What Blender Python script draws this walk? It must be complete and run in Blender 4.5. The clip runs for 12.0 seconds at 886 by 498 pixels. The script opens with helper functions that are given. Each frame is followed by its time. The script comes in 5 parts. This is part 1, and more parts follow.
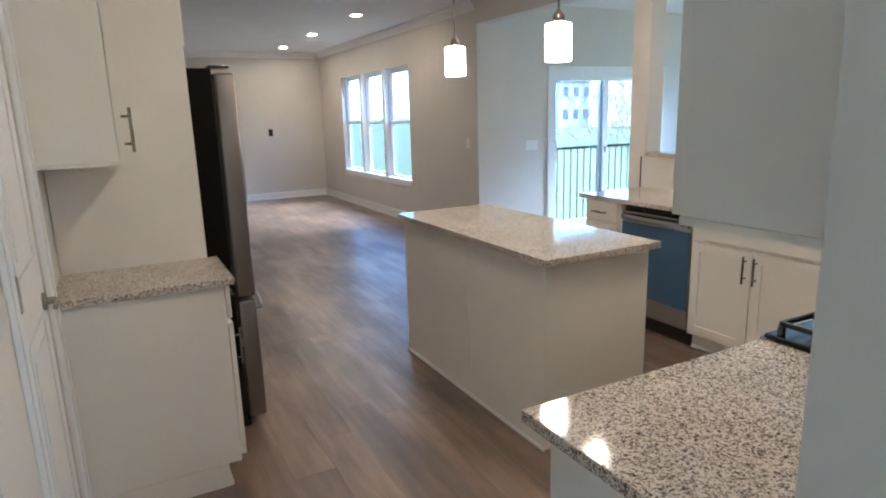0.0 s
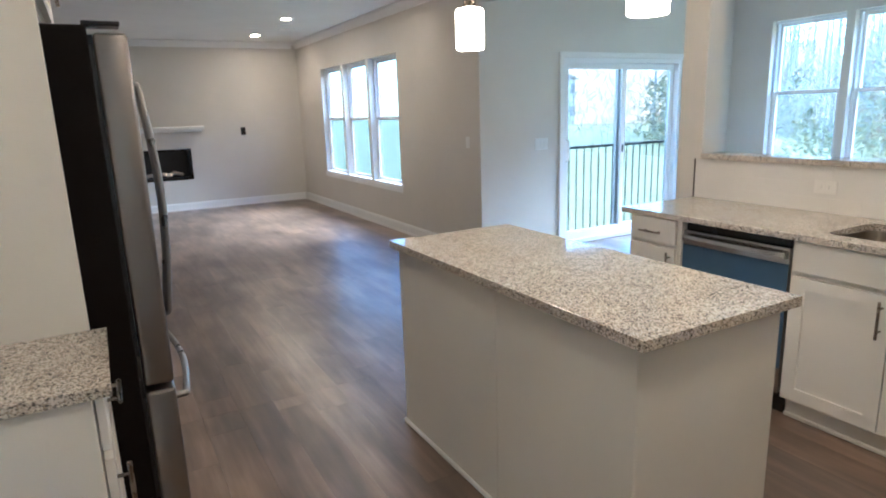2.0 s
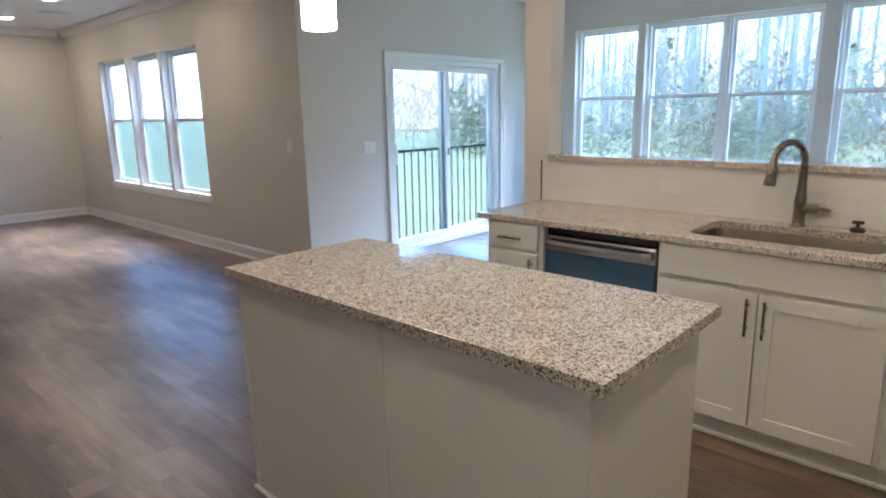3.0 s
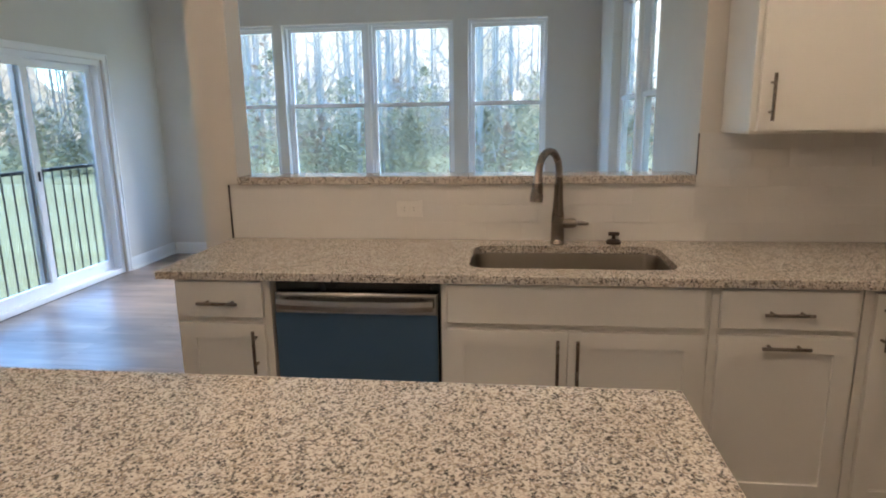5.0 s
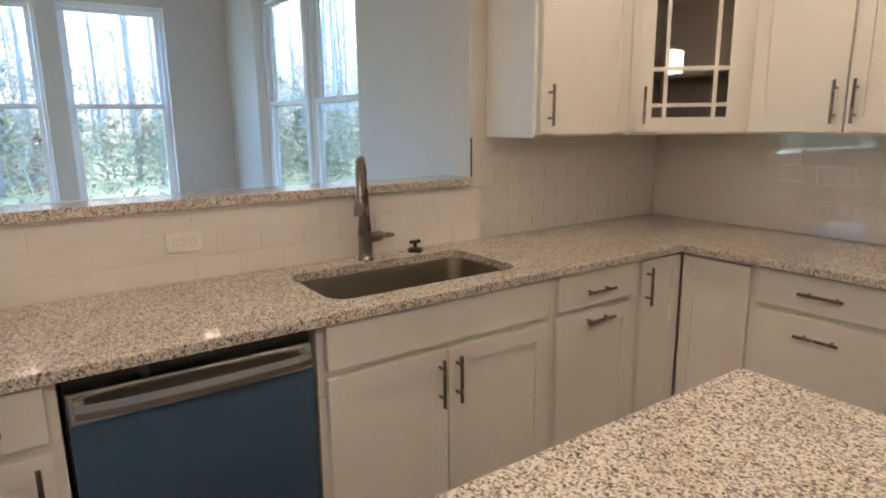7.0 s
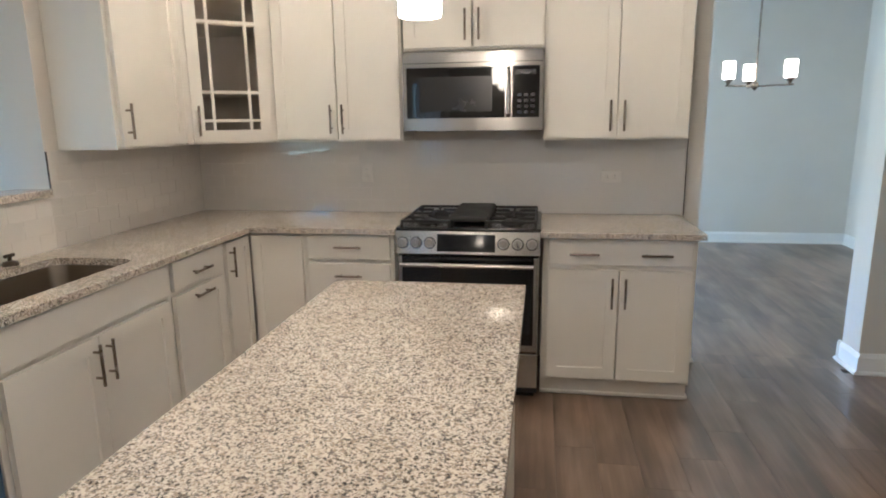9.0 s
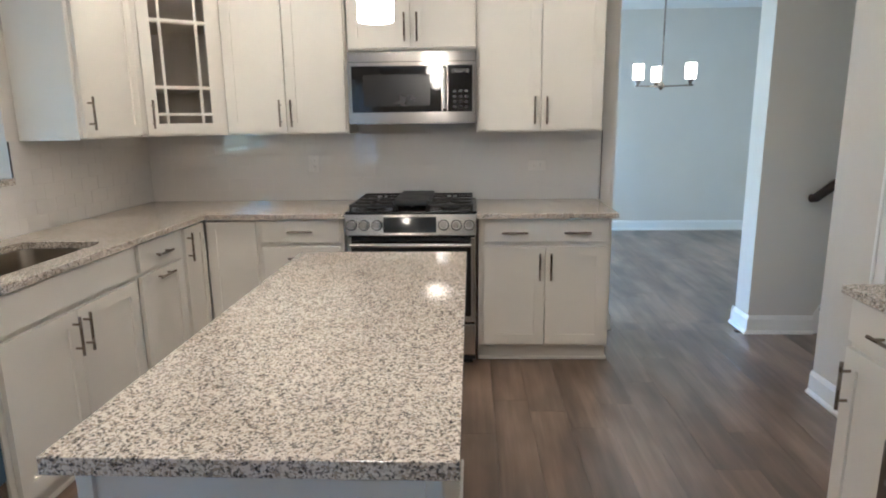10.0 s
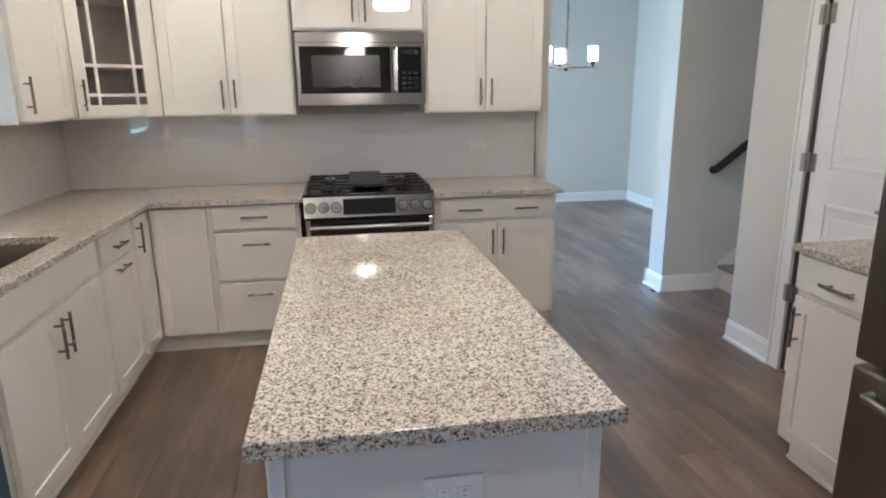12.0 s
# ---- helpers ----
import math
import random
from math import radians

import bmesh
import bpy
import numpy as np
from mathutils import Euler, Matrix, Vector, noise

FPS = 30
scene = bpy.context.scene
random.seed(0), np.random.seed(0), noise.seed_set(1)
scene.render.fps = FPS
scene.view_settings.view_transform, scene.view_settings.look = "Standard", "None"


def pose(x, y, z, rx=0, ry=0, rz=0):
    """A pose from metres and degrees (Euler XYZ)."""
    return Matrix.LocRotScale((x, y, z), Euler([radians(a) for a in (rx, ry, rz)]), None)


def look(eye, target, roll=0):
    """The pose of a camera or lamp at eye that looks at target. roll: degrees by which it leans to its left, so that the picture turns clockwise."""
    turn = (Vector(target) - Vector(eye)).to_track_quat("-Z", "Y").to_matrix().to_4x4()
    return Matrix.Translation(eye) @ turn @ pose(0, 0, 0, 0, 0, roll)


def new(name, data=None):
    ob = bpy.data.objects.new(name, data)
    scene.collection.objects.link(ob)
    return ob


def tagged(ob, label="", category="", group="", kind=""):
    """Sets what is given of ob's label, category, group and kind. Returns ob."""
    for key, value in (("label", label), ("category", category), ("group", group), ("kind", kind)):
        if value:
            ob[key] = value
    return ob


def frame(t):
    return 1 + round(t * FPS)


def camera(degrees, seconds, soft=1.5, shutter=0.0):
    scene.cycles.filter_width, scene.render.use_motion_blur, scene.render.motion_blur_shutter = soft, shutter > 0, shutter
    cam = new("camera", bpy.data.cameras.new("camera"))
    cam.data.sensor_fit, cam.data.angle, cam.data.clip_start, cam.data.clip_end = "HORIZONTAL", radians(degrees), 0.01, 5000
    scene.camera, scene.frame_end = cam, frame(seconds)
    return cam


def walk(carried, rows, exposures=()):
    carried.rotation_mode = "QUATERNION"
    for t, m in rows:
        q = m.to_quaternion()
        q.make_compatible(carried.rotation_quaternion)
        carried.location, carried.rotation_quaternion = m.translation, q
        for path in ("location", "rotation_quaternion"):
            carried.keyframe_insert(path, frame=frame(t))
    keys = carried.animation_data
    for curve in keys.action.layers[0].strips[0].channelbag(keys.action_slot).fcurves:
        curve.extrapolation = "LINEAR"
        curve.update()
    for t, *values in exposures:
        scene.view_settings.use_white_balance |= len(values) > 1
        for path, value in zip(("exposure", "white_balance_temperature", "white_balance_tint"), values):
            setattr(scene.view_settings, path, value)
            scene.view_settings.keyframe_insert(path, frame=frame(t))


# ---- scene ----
cam = camera(71.7, 12.0, soft=2.0)
EXPOSURE, SKY, PENDANT, SHADE, DOWNLIGHT, HAZE = 4.5, 0.15, 1.75, 0.45, 12.8, 0.29
GRADE = [(0.0, 0.25, 5620, 8), (2.5, 0.31, 5500, 6), (3.2, -0.12, 5900, 11), (5.0, -0.42, 6450, 13), (6.0, -0.25, 6400, 13), (7.5, -0.01, 6240, 13), (9.5, 0.2, 5450, 6), (11.0, 0.31, 5250, 6), (12.0, 0.33, 5250, 6)]
PATH = [
    (0, (0.027, -0.337, 1.536), (0.931, 1.395, 1.104), -1.7),
    (0.5, (0.149, -0.144, 1.517), (1.034, 1.595, 1.08), -1.7),
    (1, (0.243, 0.126, 1.516), (1.102, 1.878, 1.073), -1.8),
    (1.5, (0.352, 0.415, 1.492), (1.218, 2.163, 1.051), -1.7),
    (2, (0.429, 0.656, 1.503), (1.372, 2.363, 1.063), -1.9),
    (2.5, (0.441, 0.911, 1.485), (1.577, 2.496, 1.045), -1.7),
    (3, (0.509, 1.14, 1.466), (1.937, 2.47, 1.027), -1.2),
    (3.2, (0.556, 1.235, 1.467), (2.055, 2.482, 1.023), -1.1),
    (4.8, (1.014, 1.952, 1.419), (2.917, 2.403, 1.002), -0.8),
    (5, (1.106, 2.009, 1.435), (3.048, 2.241, 1.017), -0.9),
    (5.5, (1.253, 2.219, 1.442), (3.208, 2.145, 1.025), -1.0),
    (6, (1.351, 2.448, 1.438), (3.301, 2.285, 1.026), -0.8),
    (6.5, (1.516, 2.638, 1.421), (3.356, 1.974, 1.004), -0.7),
    (7, (1.6, 2.891, 1.434), (3.211, 1.779, 1.023), -0.6),
    (7.5, (1.621, 3.118, 1.448), (2.89, 1.626, 1.041), -0.5),
    (7.7, (1.592, 3.195, 1.45), (2.682, 1.568, 1.043), -0.4),
    (9.3, (1.503, 3.855, 1.474), (1.755, 1.914, 1.063), -0.7),
    (9.5, (1.488, 3.928, 1.467), (1.713, 1.984, 1.055), -0.6),
    (10, (1.552, 4.095, 1.432), (1.644, 2.14, 1.023), -0.7),
    (10.5, (1.576, 4.219, 1.47), (1.587, 2.269, 1.028), -0.7),
    (11, (1.733, 4.307, 1.46), (1.626, 2.364, 1.001), -0.5),
    (11.5, (1.885, 4.289, 1.459), (1.645, 2.361, 0.985), -0.6),
    (12, (2.065, 4.175, 1.47), (1.742, 2.262, 0.983), -0.6),
]
walk(cam, [(t, look(eye, target, roll)) for t, eye, target, roll in PATH], exposures=[(t, EXPOSURE + e, k, tint) for t, e, k, tint in GRADE])

# ---- world and sun ----
world = bpy.data.worlds.new("sky")
scene.world = world
world.use_nodes = True
wn = world.node_tree
sky = wn.nodes.new("ShaderNodeTexSky")
sky.sky_type = "NISHITA"
sky.sun_disc = False
sky.sun_elevation, sky.sun_rotation = radians(42), radians(105)
sky.dust_density, sky.air_density, sky.ozone_density = 0.4, 1.2, 5.0
cool = wn.nodes.new("ShaderNodeMix")
cool.data_type, cool.blend_type = "RGBA", "MULTIPLY"
cool.inputs[0].default_value = 1.0
cool.inputs[7].default_value = (0.70, 0.95, 1.17, 1)
wn.links.new(sky.outputs[0], cool.inputs[6])
wn.links.new(cool.outputs[2], wn.nodes["Background"].inputs[0])
wn.nodes["Background"].inputs[1].default_value = SKY
sun_data = bpy.data.lights.new("sun", "SUN")
sun_data.energy, sun_data.angle, sun_data.color = 1.2, radians(45), (0.88, 0.96, 1.0)
sun = new("sun", sun_data)
sun.matrix_world = look((21.4, -5.75, 20.0), (0, 0, 0))
# added area lamps stand in for sky light at two unseen dining room windows
for name, spot, aim, across, power in (("dining_east_daylight", (3.16, -2.675, 1.35), (0, -2.675, 1.35), 2.3, 3.1), ("dining_south_daylight", (2.375, -4.01, 1.35), (2.375, 0, 1.35), 1.2, 0.3)):
    data = bpy.data.lights.new(name, "AREA")
    data.shape, data.size, data.size_y = "RECTANGLE", across, 2.3
    data.energy, data.color = power, (0.72, 0.90, 1.0)
    new(name, data).matrix_world = look(spot, aim)


# ---- materials ----
def nodes_of(name):
    m = bpy.data.materials.new(name)
    m.use_nodes = True
    nt = m.node_tree
    return m, nt, nt.nodes["Principled BSDF"]


def ramp(nt, fac, stops, constant=False):
    r = nt.nodes.new("ShaderNodeValToRGB")
    e = r.color_ramp.elements
    while len(e) < len(stops):
        e.new(0.5)
    for el, (p, c) in zip(e, stops):
        el.position, el.color = p, (*c, 1)
    if constant:
        r.color_ramp.interpolation = "CONSTANT"
    nt.links.new(fac, r.inputs[0])
    return r.outputs[0]


def noise_tex(nt, vec, scale, detail=3.0, rough=0.55):
    n = nt.nodes.new("ShaderNodeTexNoise")
    n.inputs["Scale"].default_value, n.inputs["Detail"].default_value, n.inputs["Roughness"].default_value = scale, detail, rough
    nt.links.new(vec, n.inputs["Vector"])
    return n.outputs["Fac"]


def stretched(nt, vec, scale):
    mp = nt.nodes.new("ShaderNodeMapping")
    mp.inputs["Scale"].default_value = scale
    nt.links.new(vec, mp.inputs["Vector"])
    return mp.outputs[0]


def place(nt):
    return nt.nodes.new("ShaderNodeNewGeometry").outputs["Position"]


def mixed(nt, fac, a, b, mode="MIX"):
    m = nt.nodes.new("ShaderNodeMix")
    m.data_type, m.blend_type = "RGBA", mode
    for socket, v in ((m.inputs[0], fac), (m.inputs[6], a), (m.inputs[7], b)):
        if isinstance(v, (int, float)):
            socket.default_value = v
        elif isinstance(v, tuple):
            socket.default_value = (*v, 1)
        else:
            nt.links.new(v, socket)
    return m.outputs[2]


def bump(nt, bsdf, height, strength, distance=0.002):
    b = nt.nodes.new("ShaderNodeBump")
    b.inputs["Strength"].default_value, b.inputs["Distance"].default_value = strength, distance
    nt.links.new(height, b.inputs["Height"])
    nt.links.new(b.outputs[0], bsdf.inputs["Normal"])


def paint(name, colour, rough=0.5, grain=220.0, relief=0.08, vary=0.05, metal=0.0):
    """Plain painted or moulded surface: slight tone drift, fine roller grain, uneven sheen."""
    m, nt, b = nodes_of(name)
    p = place(nt)
    dark = tuple(c * (1 - vary) for c in colour)
    light = tuple(min(1, c * (1 + vary)) for c in colour)
    nt.links.new(ramp(nt, noise_tex(nt, p, 2.3), [(0.3, dark), (0.7, light)]), b.inputs["Base Color"])
    lo, hi = (rough * 0.88,) * 3, (min(1, rough * 1.12),) * 3
    nt.links.new(ramp(nt, noise_tex(nt, p, 9.0), [(0.3, lo), (0.7, hi)]), b.inputs["Roughness"])
    b.inputs["Metallic"].default_value = metal
    if relief:
        bump(nt, b, noise_tex(nt, p, grain), relief)
    return m


def glow(name, colour, strength):
    m, nt, b = nodes_of(name)
    b.inputs["Base Color"].default_value = (*colour, 1)
    b.inputs["Emission Color"].default_value = (*colour, 1)
    b.inputs["Emission Strength"].default_value = strength
    return m


def brushed(name, colour, rough, along):
    m, nt, b = nodes_of(name)
    p = place(nt)
    n = noise_tex(nt, stretched(nt, p, along), 1.0, 4.0)
    nt.links.new(ramp(nt, n, [(0.3, tuple(c * 0.95 for c in colour)), (0.7, colour)]), b.inputs["Base Color"])
    nt.links.new(ramp(nt, n, [(0.3, (rough * 0.92,) * 3), (0.7, (rough * 1.1,) * 3)]), b.inputs["Roughness"])
    b.inputs["Metallic"].default_value = 1.0
    bump(nt, b, n, 0.02, 0.0003)
    b.inputs["Anisotropic"].default_value, b.inputs["Anisotropic Rotation"].default_value = 0.6, 0.25
    return m


def pane_glass(name, tint=(1, 1, 1)):
    m, nt, b = nodes_of(name)
    nt.nodes.remove(b)
    out = nt.nodes["Material Output"]
    mix, tr, gl = (nt.nodes.new("ShaderNode" + k) for k in ("MixShader", "BsdfTransparent", "BsdfGlossy"))
    tr.inputs[0].default_value = (*tint, 1)
    gl.inputs["Roughness"].default_value = 0.02
    mix.inputs[0].default_value = 0.045
    for a, c in ((tr.outputs[0], mix.inputs[1]), (gl.outputs[0], mix.inputs[2]), (mix.outputs[0], out.inputs[0])):
        nt.links.new(a, c)
    return m


def make_granite():
    m, nt, b = nodes_of("speckled_granite")
    p = place(nt)
    warp = nt.nodes.new("ShaderNodeVectorMath")
    warp.operation = "MULTIPLY_ADD"
    n0 = nt.nodes.new("ShaderNodeTexNoise")
    n0.inputs["Scale"].default_value = 120
    nt.links.new(p, n0.inputs["Vector"])
    nt.links.new(n0.outputs["Color"], warp.inputs[0])
    warp.inputs[1].default_value = (0.006, 0.006, 0.006)
    nt.links.new(p, warp.inputs[2])
    cells = []
    for scale in (255, 185):
        v = nt.nodes.new("ShaderNodeTexVoronoi")
        v.inputs["Scale"].default_value = scale
        nt.links.new(warp.outputs[0], v.inputs["Vector"])
        s = nt.nodes.new("ShaderNodeSeparateColor")
        nt.links.new(v.outputs["Color"], s.inputs[0])
        cells.append(s.outputs[0])
    base = ramp(nt, cells[0], [(0.0, (0.72, 0.66, 0.59)), (0.36, (0.57, 0.505, 0.44)), (0.60, (0.39, 0.325, 0.265)), (0.77, (0.25, 0.225, 0.21)), (0.925, (0.105, 0.10, 0.10))], True)
    dark = ramp(nt, cells[1], [(0.0, (0.11, 0.105, 0.105)), (0.065, (1, 1, 1))], True)
    col = mixed(nt, 0.78, base, dark, "MULTIPLY")
    drift = ramp(nt, noise_tex(nt, p, 7.0), [(0.3, (0.9, 0.88, 0.85)), (0.7, (1, 1, 1))])
    nt.links.new(mixed(nt, 1.0, col, drift, "MULTIPLY"), b.inputs["Base Color"])
    nt.links.new(ramp(nt, noise_tex(nt, p, 60.0), [(0.3, (0.05,) * 3), (0.7, (0.11,) * 3)]), b.inputs["Roughness"])
    return m


def make_floor_wood():
    m, nt, b = nodes_of("brown_vinyl_plank")
    geo = nt.nodes.new("ShaderNodeNewGeometry")
    info = nt.nodes.new("ShaderNodeObjectInfo")
    add = nt.nodes.new("ShaderNodeMath")
    nt.links.new(geo.outputs["Random Per Island"], add.inputs[0])
    nt.links.new(info.outputs["Random"], add.inputs[1])
    comb = nt.nodes.new("ShaderNodeCombineXYZ")
    mul = nt.nodes.new("ShaderNodeMath")
    mul.operation = "MULTIPLY"
    mul.inputs[1].default_value = 37.0
    nt.links.new(add.outputs[0], mul.inputs[0])
    nt.links.new(mul.outputs[0], comb.inputs[0])
    nt.links.new(mul.outputs[0], comb.inputs[1])
    shift = nt.nodes.new("ShaderNodeVectorMath")
    nt.links.new(geo.outputs["Position"], shift.inputs[0])
    nt.links.new(comb.outputs[0], shift.inputs[1])
    grain = noise_tex(nt, stretched(nt, shift.outputs[0], (30, 1.5, 30)), 1.0, 6.0, 0.62)
    cloud = noise_tex(nt, stretched(nt, shift.outputs[0], (6.5, 1.0, 6.5)), 1.0, 3.0)
    broad = noise_tex(nt, stretched(nt, geo.outputs["Position"], (2.6, 0.9, 2.6)), 1.0, 3.0)
    wood = ramp(nt, grain, [(0.25, (0.122, 0.080, 0.058)), (0.5, (0.166, 0.112, 0.083)), (0.75, (0.218, 0.155, 0.118))])
    tone = mixed(nt, 1.0, ramp(nt, cloud, [(0.36, (0.62, 0.60, 0.58)), (0.64, (1.32, 1.29, 1.25))]), ramp(nt, broad, [(0.41, (0.70, 0.69, 0.68)), (0.59, (1.22, 1.21, 1.19))]), "MULTIPLY")
    fr = nt.nodes.new("ShaderNodeMath")
    fr.operation = "FRACT"
    nt.links.new(add.outputs[0], fr.inputs[0])
    piece = ramp(nt, fr.outputs[0], [(0.0, (0.92, 0.92, 0.93)), (1.0, (1.06, 1.05, 1.03))])
    nt.links.new(mixed(nt, 1.0, mixed(nt, 1.0, wood, tone, "MULTIPLY"), piece, "MULTIPLY"), b.inputs["Base Color"])
    nt.links.new(ramp(nt, broad, [(0.40, (0.52,) * 3), (0.60, (0.36,) * 3)]), b.inputs["Roughness"])
    b.inputs["IOR"].default_value = 1.58
    b.inputs["Coat Weight"].default_value, b.inputs["Coat Roughness"].default_value = 0.75, 0.33
    bump(nt, b, grain, 0.12, 0.0008)
    return m


def foliage(name, a, c, scale=3.0, thin=False):
    m, nt, b = nodes_of(name)
    nt.links.new(ramp(nt, noise_tex(nt, place(nt), scale, 4.0), [(0.3, a), (0.7, c)]), b.inputs["Base Color"])
    b.inputs["Roughness"].default_value = 0.8
    if thin:
        mix, through_leaf = nt.nodes.new("ShaderNodeMixShader"), nt.nodes.new("ShaderNodeBsdfTranslucent")
        nt.links.new(b.inputs["Base Color"].links[0].from_socket, through_leaf.inputs[0])
        mix.inputs[0].default_value = 0.6
        nt.links.new(b.outputs[0], mix.inputs[1])
        nt.links.new(through_leaf.outputs[0], mix.inputs[2])
        nt.links.new(mix.outputs[0], nt.nodes["Material Output"].inputs[0])
    return m


WALL = paint("greige_wall_paint", (0.64, 0.60, 0.545), 0.75, 260, 0.10, 0.02)
CEIL = paint("white_ceiling_paint", (0.78, 0.77, 0.75), 0.85, 200, 0.12, 0.02)
TRIM = paint("white_trim_paint", (0.80, 0.79, 0.77), 0.38, 180, 0.04, 0.02)
CAB = paint("off_white_cabinet_paint", (0.76, 0.725, 0.665), 0.36, 240, 0.05, 0.025)
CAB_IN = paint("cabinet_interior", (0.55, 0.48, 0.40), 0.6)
DARK_GAP = paint("shadow_gap", (0.05, 0.045, 0.04), 0.8)
TILE = paint("glossy_white_tile", (0.72, 0.69, 0.65), 0.035, 25, 0.015, 0.03)
TILE.node_tree.nodes["Principled BSDF"].inputs["IOR"].default_value = 1.75
TILE.node_tree.nodes["Principled BSDF"].inputs["Coat Weight"].default_value = 0.6
GROUT = paint("pale_grout", (0.68, 0.65, 0.61), 0.8, 300, 0.1, 0.03)
GRANITE = make_granite()
WOOD = make_floor_wood()
NICKEL = paint("brushed_nickel", (0.27, 0.228, 0.19), 0.27, 300, 0.03, 0.06, 1.0)
STEEL = brushed("brushed_stainless_steel", (0.48, 0.46, 0.43), 0.17, (4, 4, 900))
STEEL_V = paint("dark_satin_stainless", (0.25, 0.225, 0.212), 0.34, 400, 0.0, 0.03, 1.0)
FRIDGE_BAR = paint("grey_steel_handle", (0.33, 0.315, 0.30), 0.30, 200, 0.0, 0.04, 1.0)
KNOB = paint("dark_satin_knob", (0.30, 0.285, 0.27), 0.3, 200, 0.0, 0.05, 1.0)
SLOT = paint("shaded_slot", (0.22, 0.21, 0.20), 0.6)
# door and living room panes darkened in colour to dim the bright view
DIM_DOOR_GLASS = pane_glass("view_dimming_door_glass", (0.56, 0.57, 0.56))
DIM_LIVING_GLASS = pane_glass("view_dimming_living_glass", (0.44, 0.46, 0.47))
CHROME = paint("polished_chrome", (0.75, 0.74, 0.72), 0.10, 200, 0.0, 0.02, 1.0)
SATIN = paint("satin_steel", (0.60, 0.58, 0.55), 0.24, 200, 0.0, 0.04, 1.0)
BOWL = brushed("dark_sink_steel", (0.32, 0.28, 0.235), 0.32, (60, 60, 6))
FILM = paint("blue_protective_film", (0.082, 0.155, 0.25), 0.34, 14, 0.0, 0.06, 0.5)
BLACK = paint("black_enamel", (0.014, 0.013, 0.013), 0.25, 160, 0.05, 0.15)
# black rail paint lifted towards grey to carry the outdoor glare
RAIL_BLACK = paint("glare_greyed_black_rail", (0.055, 0.055, 0.055), 0.5, 160, 0.05, 0.1)
BLACK_GLASS = paint("black_glass", (0.008, 0.008, 0.009), 0.05, 30, 0.0, 0.1)
IRON = paint("black_cast_iron", (0.022, 0.021, 0.021), 0.6, 320, 0.3, 0.15)
FRIDGE_SIDE = paint("dark_brown_fridge_side", (0.0055, 0.0036, 0.0032), 0.65, 320, 0.15, 0.15)
FRIDGE_SIDE.node_tree.nodes["Principled BSDF"].inputs["Specular IOR Level"].default_value = 0.12
PLATE = paint("cream_plastic_plate", (0.70, 0.67, 0.625), 0.3, 200, 0.0, 0.02)
for film_input, film_value in (("Anisotropic", 0.8), ("Anisotropic Rotation", 0.0), ("Specular IOR Level", 0.8)):
    FILM.node_tree.nodes["Principled BSDF"].inputs[film_input].default_value = film_value
BRONZE = paint("dark_bronze", (0.055, 0.042, 0.034), 0.4, 200, 0.05, 0.1, 0.8)
HINGE = paint("satin_nickel_hinge", (0.36, 0.33, 0.29), 0.38, 200, 0.05, 0.08, 1.0)
RAIL_WOOD = paint("espresso_handrail", (0.028, 0.019, 0.015), 0.35, 140, 0.05, 0.2)
CARPET = paint("grey_carpet", (0.30, 0.28, 0.26), 0.95, 600, 0.6, 0.1)
PLASTIC = paint("white_plastic", (0.78, 0.77, 0.74), 0.35, 200, 0.0, 0.02)
VINYL = paint("white_vinyl_window", (0.80, 0.81, 0.82), 0.35, 200, 0.0, 0.02)
# pane colour holds back the brightness seen outdoors
GLASS = pane_glass("view_dimming_window_glass", (0.69, 0.71, 0.71))
CLEAR = pane_glass("clear_cabinet_glass")
BULB = glow("lit_opal_glass", (1.0, 0.86, 0.68), SHADE)
LAMP = glow("bright_opal_glass", (1.0, 0.80, 0.60), PENDANT)
CAN = glow("lit_downlight", (1.0, 0.79, 0.57), DOWNLIGHT)
EMBER = glow("gas_flame", (1.0, 0.78, 0.55), 0.05)
LAWN = foliage("dry_lawn", (0.235, 0.205, 0.07), (0.31, 0.27, 0.11), 0.5)
# leaf tones paled towards the haze painted on the backdrop
LEAF = foliage("evergreen_leaves", (0.21, 0.20, 0.115), (0.31, 0.285, 0.18), 0.35, True)
RUST = foliage("russet_leaves", (0.20, 0.12, 0.075), (0.27, 0.18, 0.12), 1.5, True)
BARK = foliage("grey_bark", (0.31, 0.25, 0.20), (0.42, 0.355, 0.295), 0.6)
SIDING = paint("white_siding", (0.72, 0.71, 0.69), 0.6, 60, 0.1, 0.04)
ROOFING = paint("grey_shingle", (0.13, 0.125, 0.12), 0.9, 30, 0.4, 0.15)


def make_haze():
    """Distant winter woods, haze painted in: soft upright streaks, glowing by themselves."""
    m, nt, b = nodes_of("glowing_hazy_woods")
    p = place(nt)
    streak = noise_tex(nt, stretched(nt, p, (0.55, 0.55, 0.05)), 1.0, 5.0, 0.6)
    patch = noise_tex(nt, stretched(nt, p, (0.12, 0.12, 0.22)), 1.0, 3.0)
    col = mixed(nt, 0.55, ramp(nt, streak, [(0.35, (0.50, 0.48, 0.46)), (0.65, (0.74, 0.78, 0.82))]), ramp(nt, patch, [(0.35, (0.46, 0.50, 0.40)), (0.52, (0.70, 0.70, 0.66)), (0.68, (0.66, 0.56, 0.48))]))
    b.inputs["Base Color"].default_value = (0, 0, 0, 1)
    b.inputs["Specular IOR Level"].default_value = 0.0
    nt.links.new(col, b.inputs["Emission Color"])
    # own glow gives the far woods their hazy brightness
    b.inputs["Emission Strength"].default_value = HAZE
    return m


HAZY_GLOW = make_haze()


